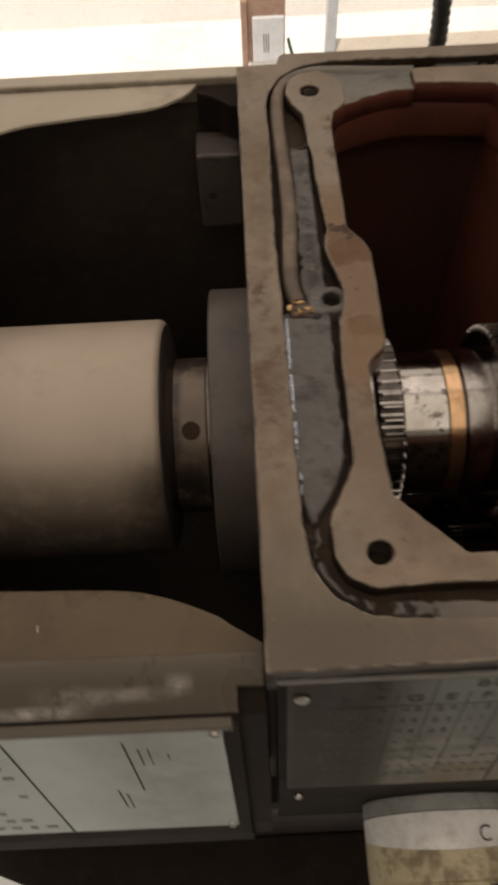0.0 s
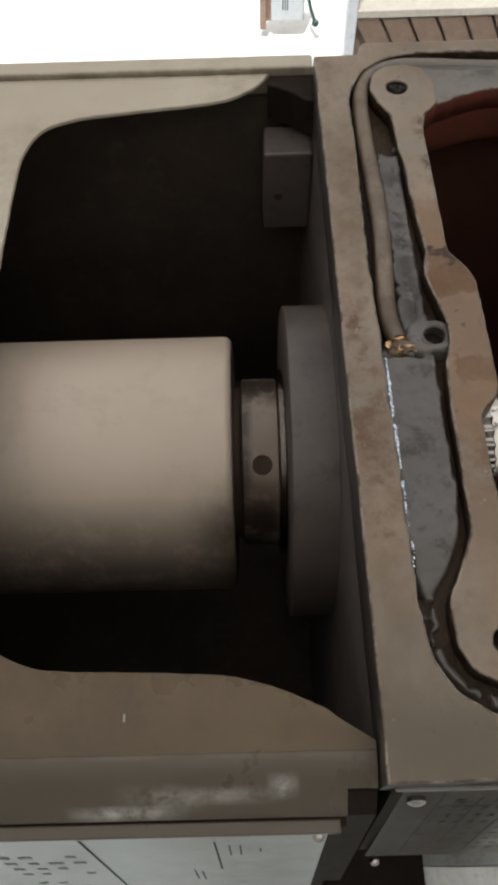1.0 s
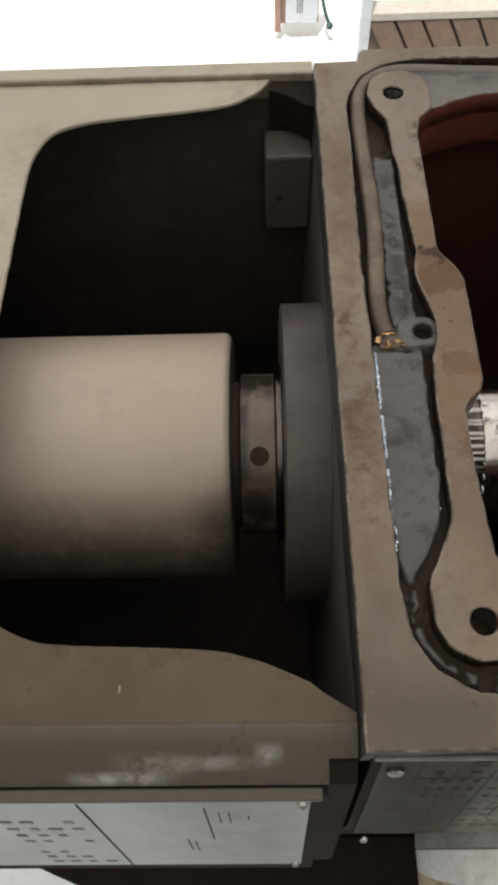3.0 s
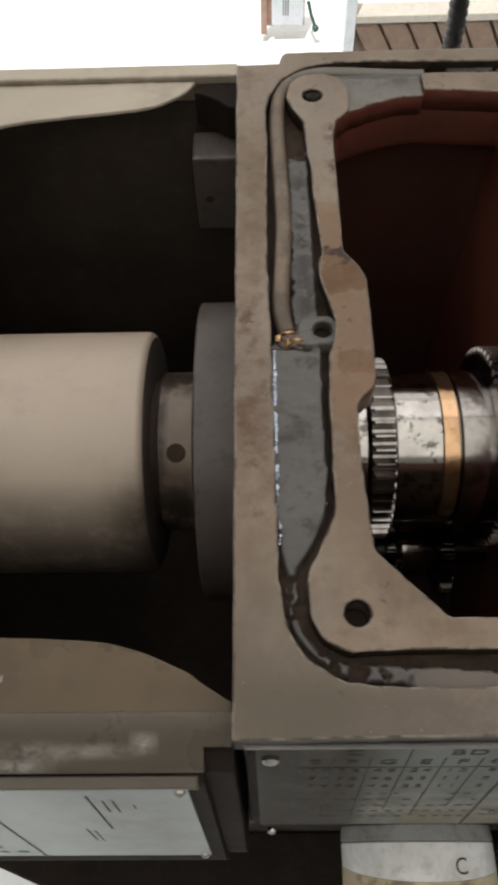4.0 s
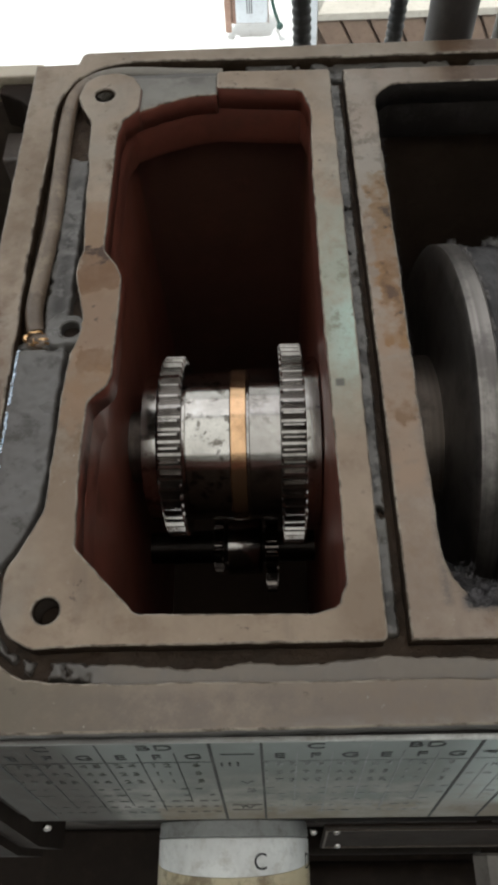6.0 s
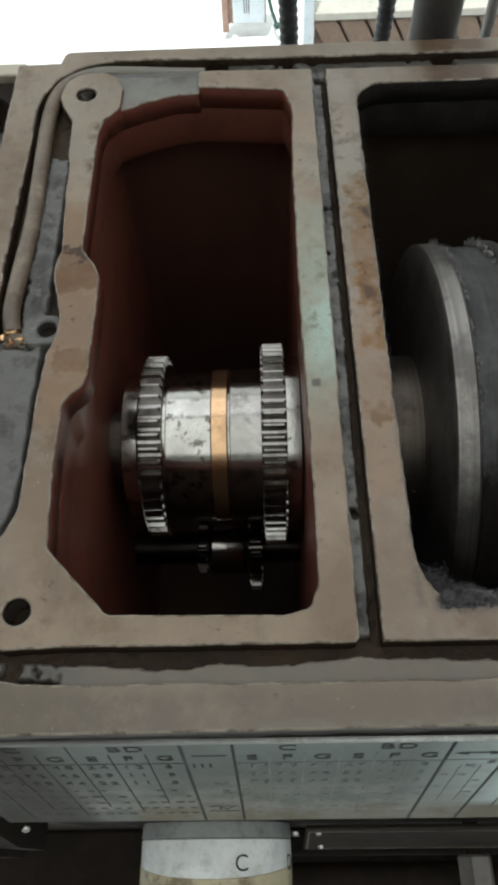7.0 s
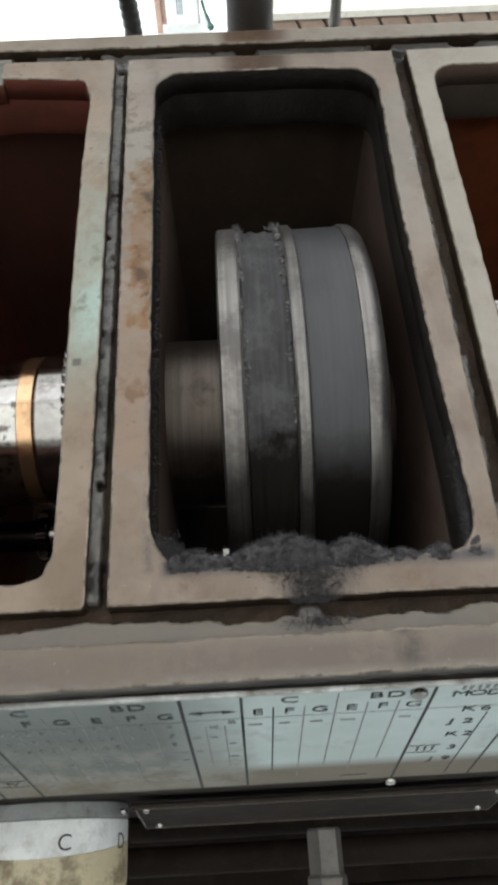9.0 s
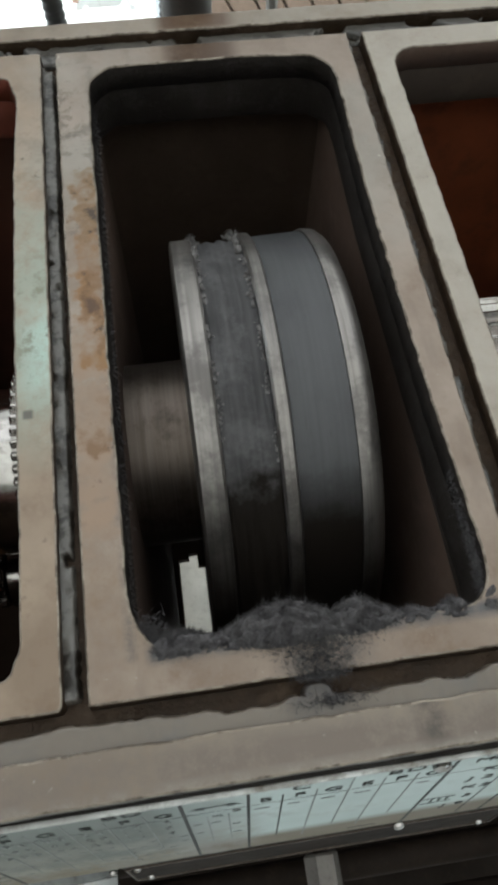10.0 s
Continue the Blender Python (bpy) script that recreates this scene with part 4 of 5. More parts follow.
part("gear", gear(0.1345, 0.1435, LY, LZ - 0.004, 0.0305, 0.0268, 28), STEEL_DARK, lay, "dark gear with bright tooth tips")

# ---- pulley drum ----
pulley = thing("pulley", "dusty steel belt pulley caked with grey grime", "pulley", (0.27, SY, SZ))


def grime(x, a, r):
    n = noise.noise((x * 220, a * 9, 1.0)) + 0.6 * noise.noise((x * 600, a * 30, 4.0))
    lump = max(0, noise.noise((x * 260, a * 6, 8.0)) - 0.15)
    return 0.0007 * n + 0.004 * lump * max(0, 1 - min(abs(x - 0.2475), abs(x - 0.2685)) / 0.003) if 0.2462 < x < 0.2705 else 0.00012 * n


part("hub", turned([(0.2, 0.052), (0.2365, 0.052)], SY, SZ, 72), HUB, pulley, "dull brown hub", True)
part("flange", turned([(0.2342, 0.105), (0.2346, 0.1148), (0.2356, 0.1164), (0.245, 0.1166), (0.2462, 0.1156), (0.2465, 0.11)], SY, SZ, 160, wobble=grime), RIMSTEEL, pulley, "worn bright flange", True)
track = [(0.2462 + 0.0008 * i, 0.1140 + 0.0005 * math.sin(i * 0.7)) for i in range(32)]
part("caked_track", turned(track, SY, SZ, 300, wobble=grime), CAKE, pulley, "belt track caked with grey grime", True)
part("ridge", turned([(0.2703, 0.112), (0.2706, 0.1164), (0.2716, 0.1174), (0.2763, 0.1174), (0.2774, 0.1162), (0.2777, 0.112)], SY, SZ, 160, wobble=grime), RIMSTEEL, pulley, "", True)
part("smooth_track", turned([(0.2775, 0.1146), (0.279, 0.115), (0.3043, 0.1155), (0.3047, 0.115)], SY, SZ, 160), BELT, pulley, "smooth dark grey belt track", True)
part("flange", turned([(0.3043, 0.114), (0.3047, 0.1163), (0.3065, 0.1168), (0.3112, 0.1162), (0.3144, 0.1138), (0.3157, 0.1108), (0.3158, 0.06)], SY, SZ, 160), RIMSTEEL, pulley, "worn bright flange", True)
part("web", turned([(0.3158, 0.072), (0.322, 0.072), (0.323, 0.07), (0.323, 0.03), (0.338, 0.03)], SY, SZ, 72), SOOT, pulley, "", True)
clots = bmesh.new()
for k in range(520):
    a = rng.uniform(0.2, 2.12)
    left = rng.random() < 0.55
    if noise.noise((a * 7, 3.0 if left else 8.0, 0)) < -0.12:
        continue
    x = 0.2464 + abs(rng.gauss(0, 0.0011)) if left else 0.2702 - abs(rng.gauss(0, 0.0013))
    r = 0.1146 + rng.uniform(-0.0004, 0.0012)
    s = rng.uniform(0.0003, 0.001) * (1.2 if 0.8 < a < 1.6 else 0.8)
    bmesh.ops.create_icosphere(clots, subdivisions=1, radius=s, matrix=Matrix.Translation((x, SY + r * math.cos(a), SZ + r * math.sin(a))) @ Euler((a + 1.57, 0, rng.uniform(-0.7, 0.7))).to_matrix().to_4x4() @ Matrix.Diagonal((1, rng.uniform(0.8, 1.6), 0.7, 1)))
for x, deg, size in ((0.2462, 62, 0.0026), (0.2466, 57, 0.002), (0.268, 61, 0.0026), (0.2685, 55, 0.0024), (0.2688, 49, 0.0016), (0.2688, 84, 0.0013), (0.247, 92, 0.0012)):
    a = radians(deg)
    bmesh.ops.create_icosphere(clots, subdivisions=2, radius=size, matrix=Matrix.Translation((x, SY + 0.1152 * math.cos(a), SZ + 0.1152 * math.sin(a))) @ Euler((a - 1.57, 0.3, 0)).to_matrix().to_4x4() @ Matrix.Diagonal((0.6, 1.5, 1.0, 1)))
for v in clots.verts:
    v.co += 0.0006 * noise.noise_vector(v.co * 900)
# tufts standing up where the drum turns away
for x, deg, count, tall in ((0.2458, 43, 34, 0.005), (0.2678, 44, 60, 0.0058), (0.2655, 47, 30, 0.003), (0.2475, 50, 24, 0.0026), (0.2452, 90, 10, 0.002)):
    for k in range(count):
        a = radians(deg + rng.gauss(0, 3))
        foot = Vector((x + rng.gauss(0, 0.0011), SY + 0.1155 * math.cos(a), SZ + 0.1155 * math.sin(a)))
        d = (Vector((0, math.cos(a), math.sin(a))) + Vector((rng.gauss(0, 0.35), rng.gauss(0, 0.3), rng.gauss(0, 0.3)))).normalized() * tall * rng.uniform(0.35, 1.0)
        w = d.orthogonal().normalized() * rng.uniform(0.0003, 0.0008)
        clots.faces.new([clots.verts.new(foot - w), clots.verts.new(foot + w), clots.verts.new(foot + d)])
part("grime", clots, CLOT, pulley, "pale clots of dust and grime")

# lint on the lip of the pulley chamber
def heap(x):
    """How far the lint reaches out and up along the lip."""
    return max(math.exp(-((x - 0.258) / 0.02) ** 2), 0.75 * math.exp(-((x - 0.285) / 0.012) ** 2), 0.55 * math.exp(-((x - 0.221) / 0.012) ** 2), 0.16 + 0.4 * noise.noise((x * 130, 0, 0)))


lint = bmesh.new()
rows = []
for i in range(130):
    x = 0.211 + i * 0.00096
    w = heap(x)
    row = []
    for j in range(26):
        u = j / 25
        wide = 0.0025 + 0.008 * w
        y = 0.1105 - 0.35 * wide + wide * 1.7 * u + (0.004 if x > 0.327 else 0) * (x - 0.327) / 0.007
        h = 1.1995 + (0.0034 * w + 0.0002) * math.sin(math.pi * min(1, u * 1.15)) - 0.012 * max(0, u - 0.6) ** 1.2
        n = noise.noise((x * 300, y * 300, 1)) + 0.7 * noise.noise((x * 800, y * 800, 2))
        row.append(lint.verts.new((x, y + 0.0007 * n, h + 0.0019 * n * (0.2 if j in (0, 25) else 1))))
    rows.append(row)
for p, q in zip(rows, rows[1:]):
    for j in range(25):
        lint.faces.new((p[j], q[j], q[j + 1], p[j + 1]))
for k in range(26000):
    x = rng.uniform(0.211, 0.335)
    w = heap(x)
    wide = 0.0025 + 0.008 * w
    u = rng.uniform(-0.15, 1.05)
    y = 0.1105 - 0.35 * wide + wide * 1.7 * u
    h = 1.1995 + (0.0034 * w + 0.0002) * math.sin(math.pi * max(0, min(1, u * 1.15))) - 0.012 * max(0, u - 0.6) ** 1.2 - 0.0008
    if rng.random() < 0.17:
        y = rng.uniform(0.0955, 0.109)
        x, h = rng.gauss(0.268 + 0.1 * (y - 0.1), 0.004 + 0.35 * (y - 0.0955)), 1.1998
    elif rng.random() < 0.06:
        x, y, h = rng.gauss(0.2105, 0.0028), rng.gauss(0.119, 0.0026), 1.1985 + rng.uniform(-0.002, 0.001)
    elif rng.random() < 0.02:
        x, y, h = rng.gauss(0.27, 0.007), rng.gauss(0.0885, 0.0012), 1.1972
    elif rng.random() < 0.10:
        x, y, h = 0.3335 + rng.gauss(0, 0.0007), 0.118 + 0.05 * rng.random() ** 2, 1.197 - 0.008 * rng.random()
    elif rng.random() < 0.06:
        x, y, h = 0.2052 + rng.gauss(0, 0.0007), 0.118 + 0.27 * rng.random(), 1.196 - 0.012 * rng.random()
    a, t = rng.uniform(0, 6.28), rng.uniform(-0.3, 1.2)
    d = Vector((math.cos(a) * math.cos(t), math.sin(a) * math.cos(t), math.sin(t))) * rng.uniform(0.0008, 0.0036) * (0.6 + 0.8 * w)
    s = d.orthogonal().normalized() * rng.uniform(0.00007, 0.0002)
    p = Vector((x, y, h))
    lint.faces.new([lint.verts.new(p - s), lint.verts.new(p + s), lint.verts.new(p + d)])
solo("lint", lint, LINT, "fuzzy grey heap of metal dust and lint on the chamber lip", "lint", False, "stuff")

# gear in the end chamber
far = thing("end_gear", "bright steel spur gear in the end chamber", "gear", (0.43, SY, SZ))
part("shaft", turned([(0.366, 0.03), (0.508, 0.03)], SY, SZ, 48), STEEL_DARK, far, "", True)
part("gear", gear(0.395, 0.425, SY, SZ, 0.068, 0.0615, 40), STEEL, far)

# ---- front panel ----
SLOPE = 0.155


def on_chart(x, s, proud=0.0, y0=0.066, z0=1.19, slope=SLOPE):
    """The pose on a sloping panel, s metres below its top edge."""
    down = Vector((0, -slope, -1)).normalized()
    face = Vector((0, -1, slope)).normalized()
    p = Vector((x, y0, z0)) + down * s + face * proud
    m = Matrix((Vector((1, 0, 0)), -down, face)).transposed().to_4x4()
    m.translation = p
    return m


def flat(x0, x1, s0, s1, thick, proud=0.0, bm=None, bevel=0.0, **k):
    return box(x0 - (x0 + x1) / 2, x1 - (x0 + x1) / 2, -(s1 - s0) / 2, (s1 - s0) / 2, 0, thick, bevel, bm, on_chart((x0 + x1) / 2, (s0 + s1) / 2, proud, **k))


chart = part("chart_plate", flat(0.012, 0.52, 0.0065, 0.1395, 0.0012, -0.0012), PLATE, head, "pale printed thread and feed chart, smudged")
part("trim_strip", flat(0.008, 0.54, 0.0004, 0.003, 0.0018, -0.0004, None, 0.0006), STRIP, head, "bright metal strip")
P = 0.00005


def line(x0, x1, s0, s1, ink=INK):
    part("grid_line", flat(x0, x1, s0, s1, 0.00012, P), INK if x0 < 0.11 else ink, chart)


for x, w in ((0.0275, 0.0012), (0.113, 0.0013), (0.1325, 0.0011), (0.2145, 0.0014), (0.238, 0.0012), (0.3125, 0.0013), (0.352, 0.001), (0.424, 0.0012)):
    line(x - w / 2, x + w / 2, 0.0068, 0.139)
for x0, x1, n in ((0.0275, 0.113, 6), (0.1325, 0.2145, 6), (0.238, 0.3125, 6)):
    for k in range(1, n):
        x = x0 + (x1 - x0) * k / n
        line(x - 0.0003, x + 0.0003, 0.02 if k != 3 else 0.0075, 0.1 + 0.03 * ((k * 7) % 5) / 5, INK if x0 > 0.2 and k == 1 else FAINT)
for x in (0.2225, 0.2305):
    line(x - 0.0003, x + 0.0003, 0.04, 0.1, FAINT)
line(0.339, 0.3396, 0.04, 0.135)
for x0, x1 in ((0.2175, 0.235), (0.115, 0.131)):
    line(x0 + 0.0015, x1 - 0.0015, 0.0215, 0.0225)
for x0, x1 in ((0.0275, 0.113), (0.1325, 0.2145), (0.238, 0.3125)):
    w = (x1 - x0) / 6
    lettering("C", 0.0092, on_chart(x0 + 1.5 * w, 0.0122, 0.0002), chart, wide=1.15)
    lettering("BD", 0.0092, on_chart(x0 + 4.5 * w, 0.0122, 0.0002), chart, wide=1.15)
    for k, ch in enumerate("EFGEFG"):
        lettering(ch, 0.0092, on_chart(x0 + (k + 0.5) * w, 0.0245, 0.0002), chart, wide=1.1)
for text, x, s, size in (("MOD", 0.330, 0.0155, 0.0085), ("K6", 0.334, 0.034, 0.009), ("J2", 0.330, 0.05, 0.009), ("K2", 0.3335, 0.068, 0.009), ("III", 0.3215, 0.089, 0.009), ("3", 0.334, 0.0885, 0.009), ("J9", 0.331, 0.107, 0.009)):
    lettering(text, size, on_chart(x, s, 0.0002), chart, wide=1.1)


def bars(x0, x1, s0, s1, rows, cols, seed, parent, keep=0.75, high=0.0022, **k):
    """Rows of short dark bars for small print, each a part of its own."""
    g = random.Random(seed)
    w, h = (x1 - x0) / cols, (s1 - s0) / rows
    for i in range(rows):
        for j in range(cols):
            if g.random() < keep:
                a = x0 + w * (j + g.uniform(0.1, 0.25))
                b = s0 + h * (i + 0.3)
                part("print_bar", flat(a, a + w * g.uniform(0.35, 0.65), b, b + high, 0.0001, P, **k), SMUDGE if 0.0 < a < 0.11 else FAINT, parent)


TABLE = (("192", "96", "48", "24", "12", "6"), ("184", "92", "46", "23", "11", "5"), ("176", "88", "44", "22", "11", "5"))
for x0, x1 in ((0.0275, 0.113), (0.1325, 0.2145)):
    w = (x1 - x0) / 6
    for i, row in enumerate(TABLE):
        for k, text in enumerate(row):
            lettering(text, 0.007, on_chart(x0 + (k + 0.5) * w, 0.0365 + 0.0125 * i, 0.0002), chart, SMUDGE if x0 < 0.1 else FAINT, 1.05, "digit")
    line(x0, x1, 0.0318, 0.0321, FAINT)
    bars(x0, x1, 0.071, 0.128, 5, 14, 1 + int(100 * x0), chart, 0.75, 0.0017)
for text, x, d in (("III", 0.1195, 0.036), ("V", 0.1255, 0.066), ("2", 0.127, 0.079), ("1", 0.1285, 0.092), ("IV", 0.1235, 0.112)):
    lettering(text, 0.0075, on_chart(x, d, 0.0002), chart, INK if len(text) > 1 else FAINT, 1.2)
for x0, d0, d1 in ((0.3135, 0.0835, 0.0842), (0.3135, 0.0945, 0.0952), (0.1165, 0.107, 0.1076), (0.1165, 0.117, 0.1176)):
    line(x0, x0 + 0.0145, d0, d1)
for x in (0.2178, 0.2347):
    head_bm = bmesh.new()
    d = 0.0045 if x < 0.226 else -0.0045
    vs = [head_bm.verts.new(on_chart(x + a, 0.022 + b, 0.0003).translation) for a, b in ((-d / 3, 0), (d, 0.0022), (d, -0.0022))]
    head_bm.faces.new(vs)
    part("arrow_head", head_bm, INK, chart)
for text, x, d in (("K", 0.2262, 0.0405), ("B", 0.2335, 0.035)):
    lettering(text, 0.0062, on_chart(x, d, 0.0002), chart, FAINT, 1.2)
line(0.2145, 0.352, 0.0312, 0.0315, FAINT)
bars(0.238, 0.3125, 0.034, 0.05, 1, 6, 3, chart, 0.7, 0.0018)
bars(0.2155, 0.2375, 0.05, 0.1, 5, 3, 4, chart, 0.4)
bars(0.322, 0.349, 0.0055, 0.0105, 1, 9, 6, chart, 1.0, 0.0042)
bars(0.354, 0.42, 0.012, 0.12, 9, 5, 7, chart, 0.7)
line(0.285, 0.299, 0.129, 0.1298)


def screw_at(m, r, parent, name="screw"):
    """A domed slotted screw."""
    bm = bmesh.new()
    rows = []
    for z, q in ((-0.001, r), (0.0006, r), (0.0014, r * 0.8), (0.0019, r * 0.4)):
        rows.append([bm.verts.new((q * math.cos(2 * math.pi * i / 20), q * math.sin(2 * math.pi * i / 20), z)) for i in range(20)])
    for p, q in zip(rows, rows[1:]):
        for i in range(20):
            bm.faces.new((p[i], p[(i + 1) % 20], q[(i + 1) % 20], q[i]))
    bm.faces.new(rows[-1])
    bm.faces.new(rows[0])
    bmesh.ops.transform(bm, matrix=m, verts=bm.verts)
    return part(name, bm, STEEL, parent, "", True)


for x, s, r in ((0.0175, 0.0175, 0.0034), (0.0178, 0.149, 0.0023), (0.306, 0.01, 0.0034), (0.3125, 0.1435, 0.0028)):
    screw_at(on_chart(x, s, 0.001), r, head)

# lower name plate, dark
lower = dict(y0=0.0422, z0=0.972)
name_plate = thing("label_plate", "dark framed label plate with four bright screws", "label plate", (0.28, 0.042, 0.94))
part("backing", flat(0.166, 0.40, -0.006, 0.062, 0.002, -0.001, None, 0.0005, **lower), DARKPAINT, name_plate)
frame_bm = bmesh.new()
flat(0.1675, 0.398, 0.0, 0.0013, 0.0008, 0.001, frame_bm, **lower)
flat(0.1675, 0.398, 0.056, 0.0572, 0.0008, 0.001, frame_bm, **lower)
flat(0.1675, 0.1687, 0.0, 0.057, 0.0008, 0.001, frame_bm, **lower)
flat(0.397, 0.398, 0.0, 0.057, 0.0008, 0.001, frame_bm, **lower)
part("border", frame_bm, HUB, name_plate)
for x, s in ((0.174, 0.0055), (0.177, 0.05), (0.392, 0.0055), (0.389, 0.05), (0.16, 0.005)):
    screw_at(on_chart(x, s, 0.0012, **lower), 0.0023, name_plate)
bars(0.27, 0.34, 0.008, 0.016, 1, 14, 9, name_plate, 0.7, 0.002, **lower)

# selector knob
KX, KZ, KR = 0.110, 0.935, 0.0475
knob = thing("selector_knob", "large round selector knob with a lettered white ring and yellowed grip", "knob", (KX, 0.02, KZ))


def knob_part(name, prof, material, label=""):
    bm = turned(prof, 0, 0, 80)
    bmesh.ops.transform(bm, matrix=Matrix.Translation((KX, 0, KZ)) @ Matrix.Rotation(radians(90), 4, "Z"), verts=bm.verts)
    return part(name, bm, material, knob, label, True)


knob_part("base_ring", [(0.0375, KR - 0.001), (0.0385, KR + 0.0002), (0.0465, KR - 0.0005), (0.05, KR - 0.006)], KNOBBASE, "dull greyed base ring")
band = knob_part("letter_ring", [(0.017, KR), (0.0372, KR), (0.0375, KR - 0.001)], KNOBWHITE, "white ring with black letters")
grip = knob_part("grip", [(-0.014, KR - 0.0005), (-0.013, KR + 0.0002), (0.0005, KR + 0.0002), (0.0012, KR - 0.0006), (0.0019, KR + 0.0002), (0.0168, KR + 0.0002), (0.017, KR - 0.001)], KNOBCREAM, "yellowed grimy grip ring")
knob_part("cap", [(-0.034, KR - 0.006), (-0.03, KR - 0.001), (-0.0145, KR - 0.0002), (-0.014, KR - 0.002)], KNOBWHITE, "white cap")
for ob in (band, grip):
    for v in ob.data.vertices:
        if abs(v.co.y - 0.017) < 0.0006:
            v.co.y += 0.0085 * (1 - max(0, (v.co.z - KZ) / KR))
for ch, deg in (("C", 22), ("D", 74)):
    a = radians(deg)
    m = Matrix.Translation((KX + (KR + 0.0002) * math.sin(a), 0.0245, KZ + (KR + 0.0002) * math.cos(a))) @ Matrix.Rotation(a, 4, "Y")
    lettering(ch, 0.0125, m, band)
mark = bmesh.new()
for deg, y0, y1, w in ((23, -0.009, 0.0, 0.0008), (26, -0.004, 0.0, 0.0008), (20, -0.003, 0.0, 0.0008)):
    a = radians(deg)
    box(-w, w, (y0 - y1) / 2, (y1 - y0) / 2, 0, 0.0003, 0, mark, Matrix.Translation((KX + (KR + 0.0001) * math.sin(a), (y0 + y1) / 2, KZ + (KR + 0.0001) * math.cos(a))) @ Matrix.Rotation(a, 4, "Y"))
part("mark", mark, INK, knob)

# hexagonal lever boss
lever = thing("hex_lever", "dull steel hexagonal lever boss", "lever", (0.29, 0.0, 0.86))


def along_y(prof, x, z, n, turn=0.0):
    bm = turned(prof, 0, 0, n)
    bmesh.ops.transform(bm, matrix=Matrix.Translation((x, 0, z)) @ Matrix.Rotation(radians(90), 4, "Z") @ Matrix.Rotation(turn, 4, "X"), verts=bm.verts)
    return bm


part("hex_shank", along_y([(-0.002, 0.0125), (0.026, 0.0125), (0.0278, 0.0112)], 0.29, 0.861, 6, radians(8)), LEVER, lever, "grey hexagonal shank")
part("stem", along_y([(0.0279, 0.0055), (0.054, 0.0055)], 0.29, 0.861, 20), DARKPAINT, lever, "dark stem")
part("hex_nut", along_y([(-0.035, 0.0145), (-0.004, 0.0145), (-0.002, 0.0135)], 0.29, 0.861, 6, radians(8)), LEVER, lever)

# feed rods and the lower front
base = thing("feed_gearbox", "dark painted feed gearbox below the headstock", "gearbox", (0.2, 0.1, 0.6))
part("body", box(-0.27, 0.62, 0.052, 0.1035, 0.55, 0.859, 0.006), CASTING, base)
part("shelf", plate([[(-0.293, 0.0515), (-0.293, 0.036), (-0.163, -0.012), (-0.03, -0.07), (0.62, -0.07), (0.62, 0.0515)]], 0.60, 0.64, 0.003), DARKPAINT, base)
for z, y, r, nm in ((0.78, 0.012, 0.011, "feed_rod"), (0.80, -0.02, 0.010, "feed_rod"), (0.76, -0.048, 0.011, "feed_rod"), (0.74, 0.036, 0.009, "feed_rod")):
    solo(nm, turned([(0.13, r - 0.001), (0.131, r), (0.9, r)], y, z, 32), DARKPAINT, "long dark oily steel rod along the lathe front", "rod", True, group="rods along the lathe front")
stand = thing("lathe_stand", "dark painted stand with open back under the headstock", "stand", (0.2, 0.25, GROUND))
part("leg", box(0.56, 0.9, 0.06, 0.44, GROUND, 0.85, 0.005), CASTING, stand)
part("leg", box(-0.13, 0.15, 0.06, 0.44, GROUND, 0.55, 0.005), CASTING, stand)

# ---- end casing ----
case = thing("end_casing", "cream painted end casing with a rounded opening, scuffs and painted highlights along the fold", "machine casing", (-0.16, 0.25, 0.86))
lid = [(-0.33, 0.15), (-0.1555, 0.15), (-0.159, 0.175), (-0.16, 0.26), (-0.16, 0.36), (-0.158, 0.385), (-0.152, 0.401), (-0.14, 0.410), (-0.117, 0.4155), (-0.085, 0.4195), (-0.053, 0.424), (-0.038, 0.4305), (-0.028, 0.4385), (-0.0215, 0.4485), (-0.33, 0.4490)]
lid = lid[:3] + [tuple(p) for p in smoothed(lid[3:-1], 3)] + lid[-1:]
part("top_plate", plate([ragged(lid, 0.004, 0.0006, 11)], 1.186, 1.188, 0.0008), CREAM, case, "cream painted top plate")
front_lid = [(-0.33, 0.0778), (0.003, 0.0778), (0.0034, 0.0808), (-0.001, 0.0835), (-0.009, 0.0885), (-0.0135, 0.0918), (-0.026, 0.0975), (-0.038, 0.1015), (-0.05, 0.104), (-0.076, 0.1055), (-0.109, 0.1068), (-0.1225, 0.109), (-0.1345, 0.1145), (-0.146, 0.1235), (-0.1545, 0.14), (-0.1555, 0.1495), (-0.33, 0.1495)]
front_lid = front_lid[:2] + [tuple(p) for p in smoothed(front_lid[2:-2], 3)] + front_lid[-2:]
part("front_plate", plate([ragged(front_lid, 0.004, 0.0003, 12)], 1.186, 1.188, 0.0002), OLIVE, case, "olive-grey front plate, its shade painted in")
part("back_flange", box(-0.33, 0.0046, 0.4494, 0.4615, 1.168, 1.1908, 0.0012), CREAM, case)
# white along the fold: scuffs and the fold's highlights, both painted
cowl = [(0.0784, 1.1878), (0.0765, 1.1876), (0.074, 1.1868), (0.070, 1.185), (0.066, 1.1824), (0.062, 1.1794), (0.0586, 1.1764), (0.0579, 1.1752), (0.0586, 1.1745), (0.064, 1.1775), (0.070, 1.1815), (0.0784, 1.184)]
part("cowling", extruded(cowl, -0.33, -0.0074), OLIVE, case, "folded olive-grey front cowling, white scuffs and painted highlights along the fold", True)
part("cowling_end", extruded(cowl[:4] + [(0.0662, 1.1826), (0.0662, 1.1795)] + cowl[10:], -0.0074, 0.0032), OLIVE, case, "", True)
